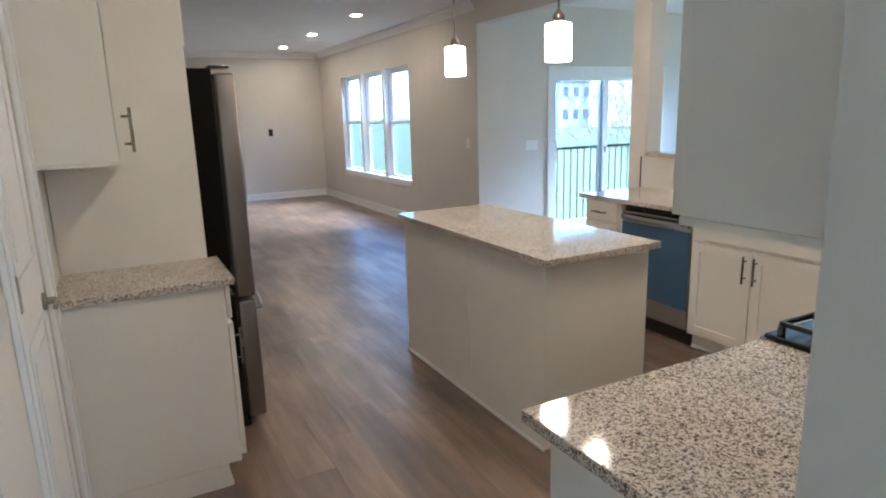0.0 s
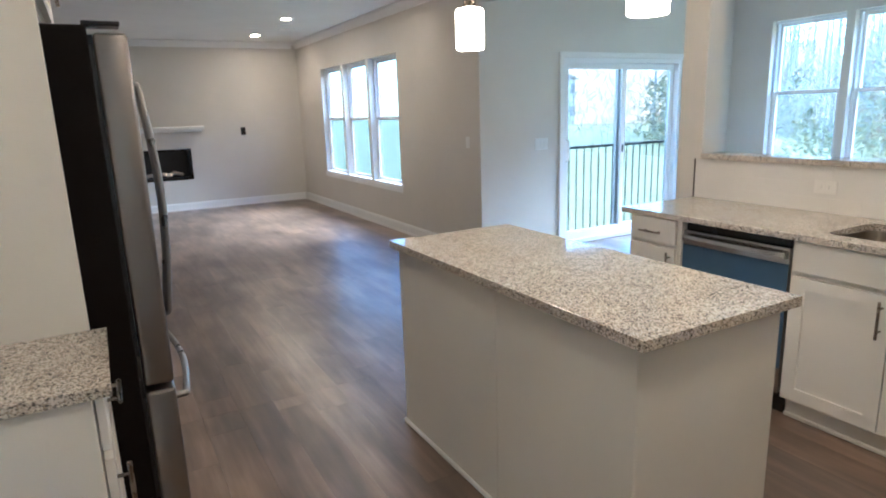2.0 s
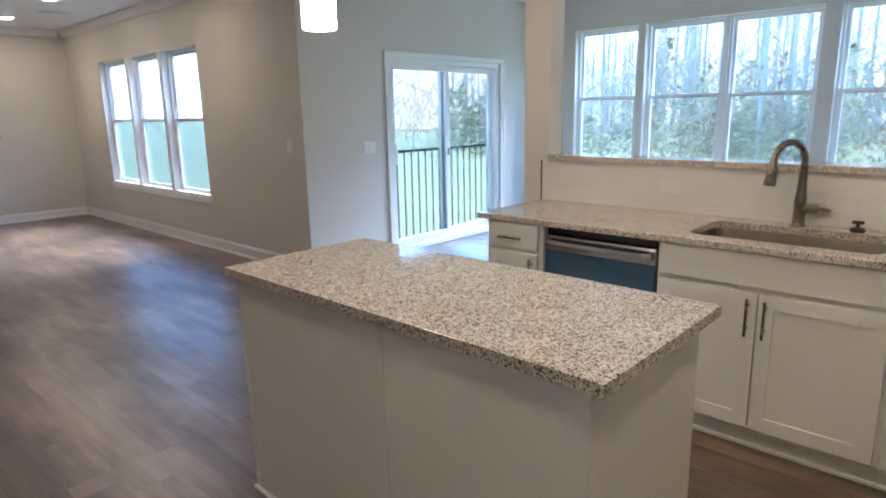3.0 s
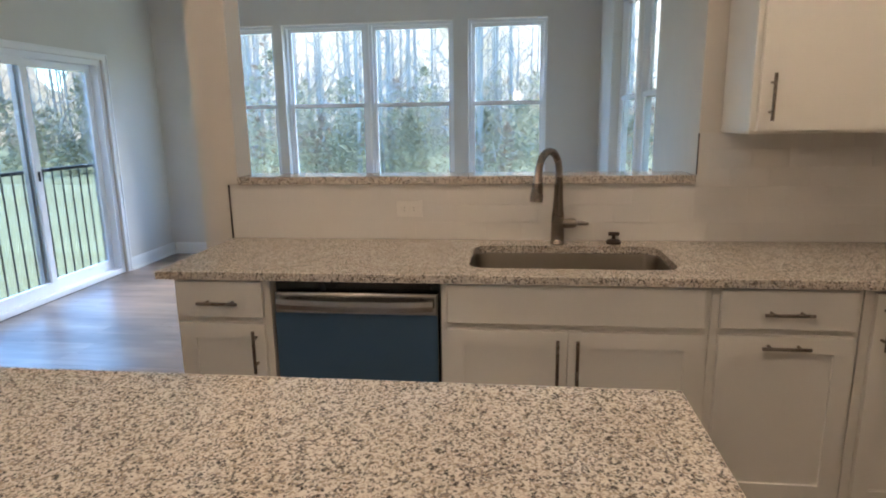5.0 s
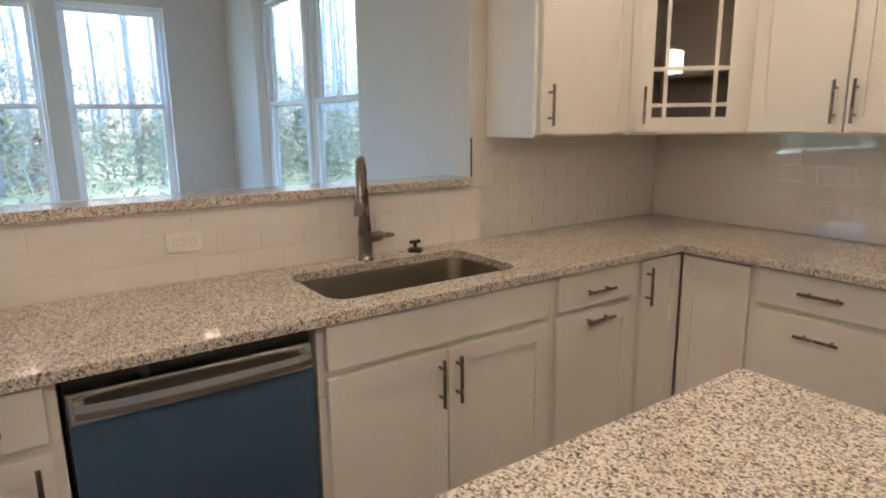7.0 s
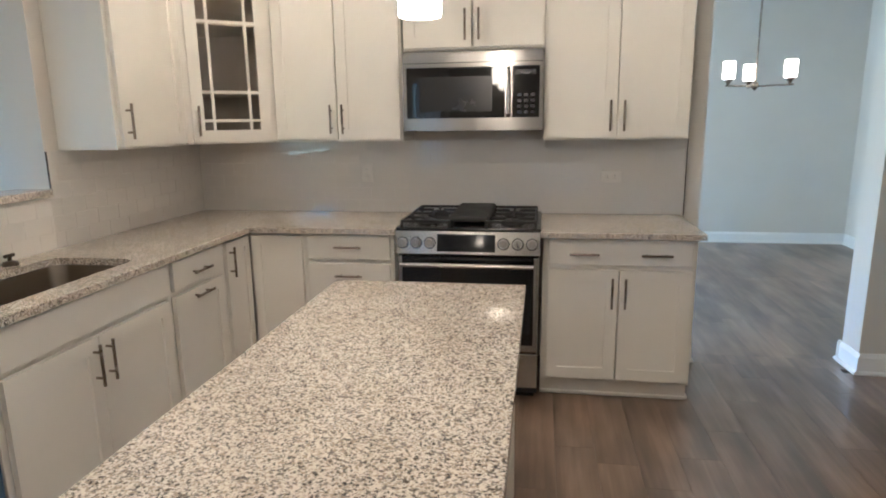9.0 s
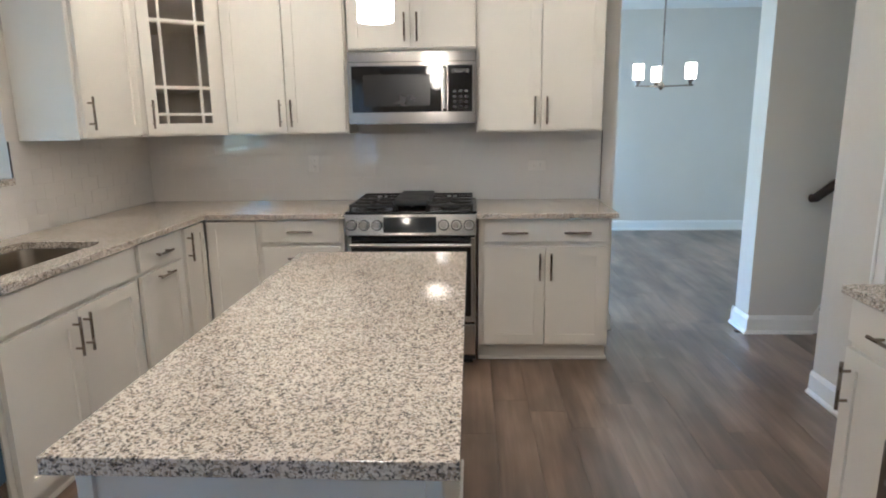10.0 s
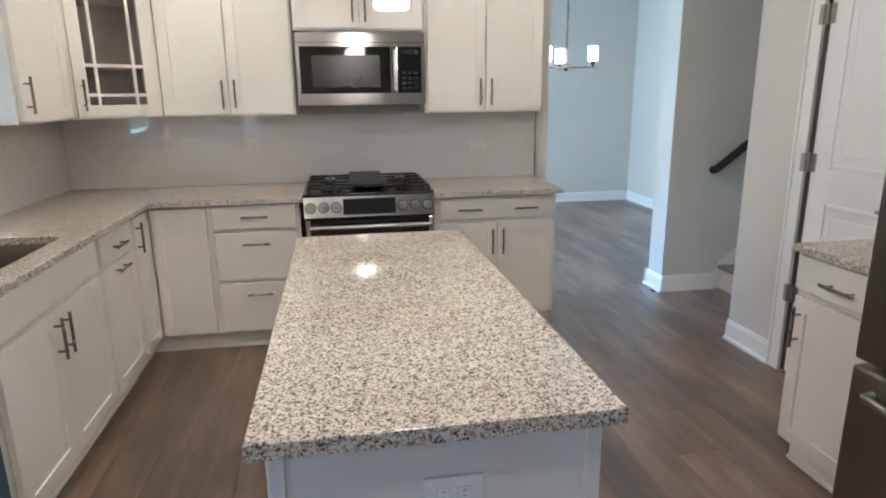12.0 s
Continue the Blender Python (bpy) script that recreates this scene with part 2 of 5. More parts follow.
# ---- mesh helpers ----
def bx(bm, a, b, bevel=0.0, seg=1):
    """A box between the corners a and b, with eased edges."""
    lo = [min(p, q) for p, q in zip(a, b)]
    hi = [max(p, q) for p, q in zip(a, b)]
    v = [bm.verts.new((x, y, z)) for x in (lo[0], hi[0]) for y in (lo[1], hi[1]) for z in (lo[2], hi[2])]
    fs = [bm.faces.new([v[i] for i in f]) for f in ((0, 1, 3, 2), (4, 6, 7, 5), (0, 4, 5, 1), (2, 3, 7, 6), (0, 2, 6, 4), (1, 5, 7, 3))]
    if bevel:
        es = list({e for f in fs for e in f.edges})
        bmesh.ops.bevel(bm, geom=es, offset=bevel, segments=seg, affect="EDGES", profile=0.5)
    return bm


def ring_frame(bm, x0, x1, z0, z1, r, y0, y1, bevel=0.0018, foot=None):
    """One joined rectangular frame, r wide, upright in x and z, from y0 to y1."""
    f = r if foot is None else foot
    outer = [(x0, z0), (x1, z0), (x1, z1), (x0, z1)]
    inner = [(x0 + r, z0 + f), (x1 - r, z0 + f), (x1 - r, z1 - r), (x0 + r, z1 - r)]
    v = [[bm.verts.new((x, y, z)) for x, z in loop] for y in (y0, y1) for loop in (outer, inner)]
    fs = []
    for k in range(4):
        j = (k + 1) % 4
        fs += [bm.faces.new((v[0][k], v[0][j], v[1][j], v[1][k])), bm.faces.new((v[2][k], v[3][k], v[3][j], v[2][j])), bm.faces.new((v[0][k], v[2][k], v[2][j], v[0][j])), bm.faces.new((v[1][k], v[1][j], v[3][j], v[3][k]))]
    if bevel:
        es = [e for e in {e for q in fs for e in q.edges} if len(e.link_faces) == 2 and e.calc_face_angle(0) > 0.5]
        bmesh.ops.bevel(bm, geom=es, offset=bevel, segments=1, affect="EDGES", profile=0.5)
    return bm


def cyl(bm, p, q, r, r2=None, n=16):
    p, q = Vector(p), Vector(q)
    d = q - p
    m = Matrix.Translation((p + q) / 2) @ d.to_track_quat("Z", "Y").to_matrix().to_4x4()
    bmesh.ops.create_cone(bm, cap_ends=True, segments=n, radius1=r, radius2=r if r2 is None else r2, depth=d.length, matrix=m)
    return bm


def tube(bm, pts, r, n=10):
    """A round bar along the points; r is one radius or one for each point."""
    pts = [Vector(p) for p in pts]
    rings = []
    side = None
    for i, p in enumerate(pts):
        d = (pts[min(i + 1, len(pts) - 1)] - pts[max(i - 1, 0)]).normalized()
        if side is None:
            side = d.orthogonal().normalized()
        side = (side - d * side.dot(d)).normalized()
        up = d.cross(side)
        rr = r[i] if isinstance(r, (list, tuple)) else r
        rings.append([bm.verts.new(p + rr * (math.cos(a) * side + math.sin(a) * up)) for a in (2 * math.pi * k / n for k in range(n))])
    for a, b in zip(rings, rings[1:]):
        for k in range(n):
            bm.faces.new((a[k], a[(k + 1) % n], b[(k + 1) % n], b[k]))
    bm.faces.new(rings[0][::-1])
    bm.faces.new(rings[-1])
    return bm


def lathe(bm, profile, c=(0, 0, 0), n=24, ring=False):
    """Turns (radius, height) pairs about the upright axis through c; a ring closes on itself instead of being capped."""
    rings = [[bm.verts.new((c[0] + r * math.cos(2 * math.pi * k / n), c[1] + r * math.sin(2 * math.pi * k / n), c[2] + z)) for k in range(n)] for r, z in profile]
    for a, b in zip(rings, rings[1:] + rings[:1] if ring else rings[1:]):
        for k in range(n):
            bm.faces.new((a[k], a[(k + 1) % n], b[(k + 1) % n], b[k]))
    if not ring:
        bm.faces.new(rings[0][::-1])
        bm.faces.new(rings[-1])
    return bm


def prism(bm, outline, axis, u0, u1):
    """Extrudes a closed outline of pairs along an axis: 'x' takes (y, z), 'y' takes (x, z), 'z' takes (x, y)."""
    def at(p, u):
        return {"x": (u, p[0], p[1]), "y": (p[0], u, p[1]), "z": (p[0], p[1], u)}[axis]
    a = [bm.verts.new(at(p, u0)) for p in outline]
    b = [bm.verts.new(at(p, u1)) for p in outline]
    n = len(outline)
    for i in range(n):
        bm.faces.new((a[i], a[(i + 1) % n], b[(i + 1) % n], b[i]))
    bm.faces.new(a[::-1])
    bm.faces.new(b)
    return bm


def mesh_of(name, bm, material, smooth=False):
    bmesh.ops.recalc_face_normals(bm, faces=bm.faces)
    me = bpy.data.meshes.new(name)
    if smooth:
        for f in bm.faces:
            f.smooth = True
    bm.to_mesh(me)
    bm.free()
    me.materials.append(material)
    if smooth:
        me.set_sharp_from_angle(angle=radians(40))
    return me


def part(name, bm, material, parent, label="", smooth=False):
    ob = new(name, mesh_of(name, bm, material, smooth))
    ob.parent = parent
    return tagged(ob, label)


def thing(name, m, label, category, group=""):
    ob = new(name)
    ob.empty_display_size = 0.1
    ob.matrix_basis = m
    return tagged(ob, label, category, group)


def single(name, bm, material, label, category, group="", smooth=False):
    """A thing that is one mesh, its origin at its base."""
    pts = [v.co for v in bm.verts]
    c = Vector(((min(p.x for p in pts) + max(p.x for p in pts)) / 2, (min(p.y for p in pts) + max(p.y for p in pts)) / 2, min(p.z for p in pts)))
    bmesh.ops.translate(bm, verts=bm.verts, vec=-c)
    ob = new(name, mesh_of(name, bm, material, smooth))
    ob.location = c
    return tagged(ob, label, category, group)


def structure(name, bm, material, label, category=""):
    return tagged(new(name, mesh_of(name, bm, material)), label, category or name.split("_")[0], "", "structure")


def B():
    return bmesh.new()


# ---- shell: walls, floors, ceiling ----
KX = 3.73                 # face of the sink wall and of the living room's window wall
WT = 0.15                 # wall thickness
CEILING = 2.74
BACK_X, SUN_S, SUN_N = 7.44, 1.20, 5.80
FAR_Y, LIV_W = 11.75, -1.40
LEFT_X = -0.245
DIN_S, DIN_W, DIN_E = -3.95, -1.98, 3.10


def wall(name, axis, f0, f1, u0, u1, openings=(), label="greige painted plaster wall", z1=CEILING + 0.06):
    """A wall between the faces f0 and f1, running from u0 to u1 along the other axis, with openings (u0, u1, z0, z1) through it."""
    us = sorted({u0, u1, *(o[0] for o in openings), *(o[1] for o in openings)})
    bm = B()
    for a, b in zip(us, us[1:]):
        gaps = sorted((o[2], o[3]) for o in openings if o[0] <= a and o[1] >= b)
        z = -0.10
        for lo, hi in gaps + [(z1, z1)]:
            if lo > z + 1e-6:
                bx(bm, (f0, a, z) if axis == "x" else (a, f0, z), (f1, b, lo) if axis == "x" else (b, f1, lo))
            z = max(z, hi)
    bmesh.ops.remove_doubles(bm, verts=bm.verts, dist=1e-5)
    return structure(name, bm, WALL, label, "wall")


LIV_WIN = (7.65, 10.49, 0.58, 2.205)
SUN_WINS = [(4.48, 5.29), (2.63, 4.39), (1.71, 2.485)]
SWZ = (0.70, 2.38)
S_WIN = (4.90, 6.68)
DOOR_X = (4.765, 6.58)
# unseen dining room openings, placed to let daylight in
DIN_WIN = (-3.85, -1.5, 0.12, 2.58)
DIN_WIN_S = (1.75, 3.0, 0.12, 2.58)
wall("wall_sink", "x", KX, KX + WT, -0.15, 5.80, [(1.272, 3.243, 1.157, 2.49), (3.42, 5.80, -0.1, 2.49)], "greige wall with a pass-through and a wide opening")
wall("wall_living_windows", "x", KX, KX + WT, 5.80, FAR_Y + WT, [LIV_WIN], "beige living room wall with a triple window")
wall("wall_fireplace", "y", FAR_Y, FAR_Y + WT, LIV_W - WT, KX, [(0.75, 1.80, 0.525, 1.01)], "far living room wall around a fireplace opening")
wall("wall_living_side", "x", LIV_W - WT, LIV_W, 3.64, FAR_Y)
wall("wall_kitchen_rear", "y", 3.64, 3.64 + WT, LIV_W, LEFT_X)
wall("wall_kitchen_left", "x", LEFT_X - 0.12, LEFT_X, 0.98, 3.64, [(1.447, 2.10, -0.1, 2.05)], "greige wall with a pantry door")
wall("wall_range", "y", -WT, 0.0, 0.61, KX, (), "greige wall behind the range")
wall("wall_stairs_near", "y", 0.98, 0.98 + 0.12, -3.2, LEFT_X - 0.12)
wall("wall_stairs", "y", -0.15, 0.055, -3.2, -0.31, (), "greige wall end between dining room and stairs")
wall("wall_stairs_end", "x", -3.3, -3.2, -0.15, 1.10)
wall("wall_dining_south", "y", DIN_S - WT, DIN_S, DIN_W - WT, DIN_E + WT, [DIN_WIN_S], "pale greige dining room wall")
wall("wall_dining_west", "x", DIN_W - WT, DIN_W, DIN_S, -0.15)
wall("wall_dining_east", "x", DIN_E, DIN_E + WT, DIN_S, -0.15, [DIN_WIN])
wall("wall_sunroom_south", "y", SUN_S - WT, SUN_S, KX + WT, BACK_X + WT, [(S_WIN[0], S_WIN[1], *SWZ)], "sunroom wall with a double window")
wall("wall_sunroom_back", "x", BACK_X, BACK_X + WT, SUN_S, SUN_N + WT, [(a, b, *SWZ) for a, b in SUN_WINS], "sunroom back wall with windows")
wall("wall_sunroom_north", "y", SUN_N, SUN_N + WT, KX + WT, BACK_X, [(DOOR_X[0], DOOR_X[1], -0.1, 2.0)], "sunroom wall with a sliding glass door")
wall("wall_pantry_rear", "x", -1.6, -1.5, 1.10, 3.64)

bm = B()
bx(bm, (-3.3, DIN_S - WT, CEILING), (BACK_X + WT, SUN_N + WT, CEILING + 0.12))
bx(bm, (LIV_W - WT, SUN_N + WT, CEILING), (KX + WT, FAR_Y + WT, CEILING + 0.12))
structure("ceiling", bm, CEIL, "flat white painted ceiling", "ceiling")
bm = B()
bx(bm, (-3.3, DIN_S - WT, -0.14), (BACK_X + WT, SUN_N + WT, -0.012))
bx(bm, (LIV_W - WT, SUN_N + WT, -0.14), (KX + WT, FAR_Y + WT, -0.012))
floor = structure("floor", bm, DARK_GAP, "brown wood-look vinyl plank floor", "floor")


def baseboard(axis, face, out, u0, u1, name="baseboard", h=0.125):
    """Skirting on a face; out is +1 or -1, the way it stands off the wall."""
    prof = [(0, 0), (0.028, 0), (0.028, 0.012), (0.022, 0.02), (0.015, 0.022), (0.015, h - 0.025), (0.008, h - 0.006), (0.006, h), (0, h)]
    pts = [(face + out * d, z) for d, z in prof]
    return structure(name, prism(B(), pts, "y" if axis == "x" else "x", u0, u1), TRIM, "white painted baseboard with shoe moulding", "baseboard")


baseboard("x", KX, -1, SUN_N, FAR_Y)
baseboard("y", FAR_Y, -1, LIV_W, KX - 0.03)
baseboard("x", LIV_W, 1, 3.80, FAR_Y - 0.03)
baseboard("y", SUN_N, -1, KX, 4.70)
baseboard("y", SUN_N, -1, 6.64, BACK_X)
baseboard("x", BACK_X, -1, SUN_S, SUN_N - 0.03)
baseboard("y", SUN_S, 1, KX + WT, BACK_X - 0.03)
baseboard("y", 0.055, 1, -0.734, -0.31)
baseboard("x", -0.31, 1, -0.178, 0.083)
baseboard("y", -0.15, -1, DIN_W, -0.29)
baseboard("y", DIN_S, 1, DIN_W, DIN_E)
baseboard("x", DIN_W, 1, DIN_S + 0.03, -0.18)
baseboard("x", LEFT_X, 1, 0.98, 1.362)
baseboard("x", 0.61, -1, -0.15, 0.0)
baseboard("y", -0.15, -1, 0.61, DIN_E)


def crown(axis, face, out, u0, u1):
    prof = [(0, 0), (0, -0.10), (0.012, -0.10), (0.02, -0.085), (0.06, -0.03), (0.078, -0.018), (0.078, 0)]
    pts = [(face + out * d, CEILING + z - 0.001) for d, z in prof]
    return structure("crown_moulding", prism(B(), pts, "y" if axis == "x" else "x", u0, u1), TRIM, "white crown moulding under the ceiling", "trim")


crown("x", KX, -1, SUN_N, FAR_Y)
crown("y", FAR_Y, -1, LIV_W, KX - 0.08)
crown("x", LIV_W, 1, 3.80, FAR_Y - 0.08)


# ---- windows and doors ----
def sash_window(name, m, w, h, split=0.52, glass=None):
    """Double-hung unit; local x across, y towards the room, z up from the sill; set back in its opening."""
    root = tagged(new(name), "white vinyl double-hung window with two sashes", "window", "", "structure")
    root.matrix_basis = m
    f = 0.026
    part("window_frame", ring_frame(B(), 0, w, 0, h, f, 0, 0.075, 0.003), VINYL, root)
    zm = h * split
    for nm, z0, z1, y0 in (("lower_sash", f, zm + 0.02, 0.038), ("upper_sash", zm - 0.02, h - f, 0.006)):
        r = 0.033
        x0, x1 = f + 0.002, w - f - 0.002
        s = part(nm, ring_frame(B(), x0, x1, z0, z1, r, y0, y0 + 0.028, 0.003), VINYL, root)
        g = part("pane", bx(B(), (x0 + r - 0.004, y0 + 0.012, z0 + r - 0.004), (x1 - r + 0.004, y0 + 0.016, z1 - r + 0.004)), glass or GLASS, s)
        g.visible_shadow = False
    bm = bx(B(), (w / 2 - 0.03, 0.066, zm + 0.018), (w / 2 + 0.03, 0.078, zm + 0.03), 0.003)
    part("sash_lock", bm, VINYL, root)
    return root


def sill(name, m, w, depth=0.13, apron=True):
    root = tagged(new(name), "white painted window sill with apron", "window sill", "", "structure")
    root.matrix_basis = m
    part("stool", bx(B(), (-0.05, 0.078, -0.003), (w + 0.05, 0.078 + depth - 0.055, 0.022), 0.004, 2), TRIM, root)
    if apron:
        part("apron", bx(B(), (-0.03, 0.152, -0.07), (w + 0.03, 0.165, -0.004), 0.003), TRIM, root)
    return root


# facing the room: rz 90 turns local y to world -x, 0 keeps +y, 180 turns it to -y
lw = LIV_WIN[1] - LIV_WIN[0]
unit = (lw - 0.18) / 3
for i in range(3):
    y = LIV_WIN[0] + i * (unit + 0.09)
    sash_window(f"window_{i + 1}", pose(KX + WT, y, LIV_WIN[2], 0, 0, 90), unit, LIV_WIN[3] - LIV_WIN[2], glass=DIM_LIVING_GLASS)
    if i < 2:
        structure("mullion_post", bx(B(), (KX + 0.002, y + unit, LIV_WIN[2]), (KX + WT, y + unit + 0.09, LIV_WIN[3]), 0.002), TRIM, "white post between window units", "trim")
sill("window_sill_1", pose(KX + WT, LIV_WIN[0], LIV_WIN[2], 0, 0, 90), lw)
n = 4
for a, b in SUN_WINS:
    if b - a > 1.2:
        half = (b - a - 0.024) / 2
        for y in (a, a + half + 0.024):
            sash_window(f"window_{n}", pose(BACK_X + WT, y, SWZ[0], 0, 0, 90), half, SWZ[1] - SWZ[0])
            n += 1
        structure("mullion_post", bx(B(), (BACK_X + 0.06, a + half, SWZ[0]), (BACK_X + WT, a + half + 0.024, SWZ[1]), 0.002), TRIM, "white post between window units", "trim")
    else:
        sash_window(f"window_{n}", pose(BACK_X + WT, a, SWZ[0], 0, 0, 90), b - a, SWZ[1] - SWZ[0])
        n += 1
    sill(f"window_sill_{n}", pose(BACK_X + WT, a, SWZ[0], 0, 0, 90), b - a)
half = (S_WIN[1] - S_WIN[0] - 0.06) / 2
for x in (S_WIN[0], S_WIN[0] + half + 0.06):
    sash_window(f"window_{n}", pose(x, SUN_S - WT, SWZ[0]), half, SWZ[1] - SWZ[0])
    n += 1
structure("mullion_post", bx(B(), (S_WIN[0] + half, SUN_S - WT, SWZ[0]), (S_WIN[0] + half + 0.06, SUN_S - 0.05, SWZ[1]), 0.002), TRIM, "white post between window units", "trim")
sill("window_sill_9", pose(S_WIN[0], SUN_S - WT, SWZ[0]), S_WIN[1] - S_WIN[0])
# unseen windows added for the dining room's daylight
sash_window("window_11", pose(DIN_WIN_S[0], DIN_S - WT, DIN_WIN_S[2]), DIN_WIN_S[1] - DIN_WIN_S[0], DIN_WIN_S[3] - DIN_WIN_S[2], glass=CLEAR)
sash_window("window_10", pose(DIN_E + WT, DIN_WIN[0], DIN_WIN[2], 0, 0, 90), DIN_WIN[1] - DIN_WIN[0], DIN_WIN[3] - DIN_WIN[2], glass=CLEAR)


def sliding_door():
    x0, x1 = DOOR_X
    h = 2.0
    root = tagged(new("door_1"), "white sliding glass patio door, closed", "sliding door", "", "structure")
    root.matrix_basis = pose(x0, SUN_N, 0)
    w = x1 - x0
    part("door_frame", ring_frame(B(), 0, w, 0, h, 0.05, 0.02, 0.15, 0.003, 0.045), VINYL, root)
    mid = w / 2
    for nm, a0, a1, y0 in (("sliding_panel", 0.05, mid + 0.04, 0.045), ("fixed_panel", mid - 0.04, w - 0.05, 0.095)):
        r = 0.06
        z0, z1 = 0.046, h - 0.052
        p = part(nm, ring_frame(B(), a0, a1, z0, z1, r, y0, y0 + 0.04, 0.004, 0.09), VINYL, root)
        g = part("pane", bx(B(), (a0 + r - 0.005, y0 + 0.016, z0 + 0.095), (a1 - r + 0.005, y0 + 0.022, z1 - r + 0.005)), DIM_DOOR_GLASS, p)
        g.visible_shadow = False
        if nm == "sliding_panel":
            bm = tube(B(), [(a0 + 0.035, y0 - 0.002, 0.92), (a0 + 0.035, y0 - 0.04, 0.94), (a0 + 0.035, y0 - 0.045, 1.04), (a0 + 0.035, y0 - 0.04, 1.14), (a0 + 0.035, y0 - 0.002, 1.16)], 0.009)
            part("door_handle", bm, PLASTIC, p, "curved white pull handle")
            part("latch", bx(B(), (a1 - 0.045, y0 - 0.012, 0.98), (a1 - 0.025, y0, 1.06), 0.003), BLACK, p, "small dark latch")
    return root


sliding_door()


def casing(name, m, w, h, c=0.085):
    """Flat stepped casing round an opening; local x across, y out of the wall."""
    bm = B()
    for a, b in (((-c, 0, 0), (0, 0.016, h + c)), ((w, 0, 0), (w + c, 0.016, h + c)), ((0, 0, h), (w, 0.016, h + c))):
        bx(bm, a, b, 0.004, 2)
    for a, b in (((-c, 0.016, 0), (-c + 0.02, 0.024, h + c)), ((w + c - 0.02, 0.016, 0), (w + c, 0.024, h + c)), ((-c + 0.02, 0.016, h + c - 0.02), (w + c - 0.02, 0.024, h + c))):
        bx(bm, a, b, 0.003)
    bmesh.ops.transform(bm, matrix=m, verts=bm.verts)
    return structure(name, bm, TRIM, "white painted door casing", "trim")


casing("door_trim_1", pose(DOOR_X[1], SUN_N, 0, 0, 0, 180), DOOR_X[1] - DOOR_X[0], 2.0, 0.055)
casing("door_trim_2", pose(LEFT_X, 2.10, 0, 0, 0, -90), 0.653, 2.05)


def pantry_door():
    w, h = 0.626, 2.03
    root = tagged(new("door_2"), "closed white two-panel pantry door", "door", "", "structure")
    root.matrix_basis = pose(LEFT_X - 0.04, 2.098, 0.012, 0, 0, -90)
    bm = B()
    bx(bm, (0, 0, 0), (w, 0.035, h), 0.003)
    part("door_slab", bm, TRIM, root)
    # dark strip fills the gap and stands in for its shade
    part("hinge_gap_shade", bx(B(), (w + 0.001, 0.004, 0.0), (w + 0.0235, 0.0375, h)), DARK_GAP, root, "dark strip standing in for shade in the gap along the hinges")
    for z0, z1 in ((0.22, 0.93), (1.10, 1.90)):
        bm = B()
        for a, b in (((0.11, 0.035, z0), (0.13, 0.041, z1)), ((w - 0.13, 0.035, z0), (w - 0.11, 0.041, z1)), ((0.13, 0.035, z0), (w - 0.13, 0.041, z0 + 0.02)), ((0.13, 0.035, z1 - 0.02), (w - 0.13, 0.041, z1))):
            bx(bm, a, b, 0.0025)
        bx(bm, (0.17, 0.035, z0 + 0.06), (w - 0.17, 0.040, z1 - 0.06), 0.004)
        part("raised_panel", bm, TRIM, root)
    for z in (0.43, 1.115, 1.81):
        bm = B()
        cyl(bm, (w + 0.012, 0.046, z - 0.048), (w + 0.012, 0.046, z + 0.048), 0.009, n=12)
        bx(bm, (w - 0.032, 0.0355, z - 0.045), (w + 0.008, 0.0385, z + 0.045), 0.001)
        bx(bm, (w + 0.018, 0.0405, z - 0.045), (w + 0.046, 0.0600, z + 0.045), 0.001)
        part("hinge", bm, HINGE, root, "satin nickel hinge")
    bm = B()
    cyl(bm, (0.07, 0.035, 0.95), (0.07, 0.045, 0.95), 0.03)
    cyl(bm, (0.07, 0.045, 0.95), (0.07, 0.075, 0.95), 0.012)
    tube(bm, [(0.07, 0.075, 0.95), (0.10, 0.08, 0.95), (0.17, 0.078, 0.95)], 0.009)
    part("door_handle", bm, HINGE, root, "lever handle")


pantry_door()


# ---- kitchen cabinets ----
def pull(parent, x, y, z, length, upright=True):
    """Bar pull with two posts, standing off the face at y."""
    bm = B()
    h = length / 2
    if upright:
        cyl(bm, (x, y + 0.030, z - h), (x, y + 0.030, z + h), 0.006, n=12)
        for s in (-0.62, 0.62):
            cyl(bm, (x, y - 0.001, z + s * h), (x, y + 0.030, z + s * h), 0.005, n=10)
    else:
        cyl(bm, (x - h, y + 0.030, z), (x + h, y + 0.030, z), 0.006, n=12)
        for s in (-0.62, 0.62):
            cyl(bm, (x + s * h, y - 0.001, z), (x + s * h, y + 0.030, z), 0.005, n=10)
    return part("handle", bm, NICKEL, parent, "brushed nickel bar pull", True)


def shaker(root, x0, x1, z0, z1, y, handles=(), name="door"):
    """Recessed-panel door whose back lies at y. handles: (x, z, length, upright)."""
    r, t = 0.058, 0.020
    y += 0.004
    bm = ring_frame(B(), x0, x1, z0, z1, r, y, y + t)
    d = part(name, bm, CAB, root)
    bm = bx(B(), (x0 + r - 0.004, y + 0.003, z0 + r - 0.004), (x1 - r + 0.004, y + 0.0115, z1 - r + 0.004))
    part("panel", bm, CAB, d)
    for hx, hz, hl, up in handles:
        pull(d, hx, y + t, hz, hl, up)
    return d


def slab(root, x0, x1, z0, z1, y, handles=()):
    y += 0.004
    d = part("drawer_front", bx(B(), (x0, y, z0), (x1, y + 0.020, z1), 0.0035, 2), CAB, root)
    for hx, hz, hl, up in handles:
        pull(d, hx, y + 0.020, hz, hl, up)
    return d


BD = 0.588      # depth of a base cabinet's box
UD = 0.305      # depth of a wall cabinet's box
CT = 0.885      # top of the base cabinets


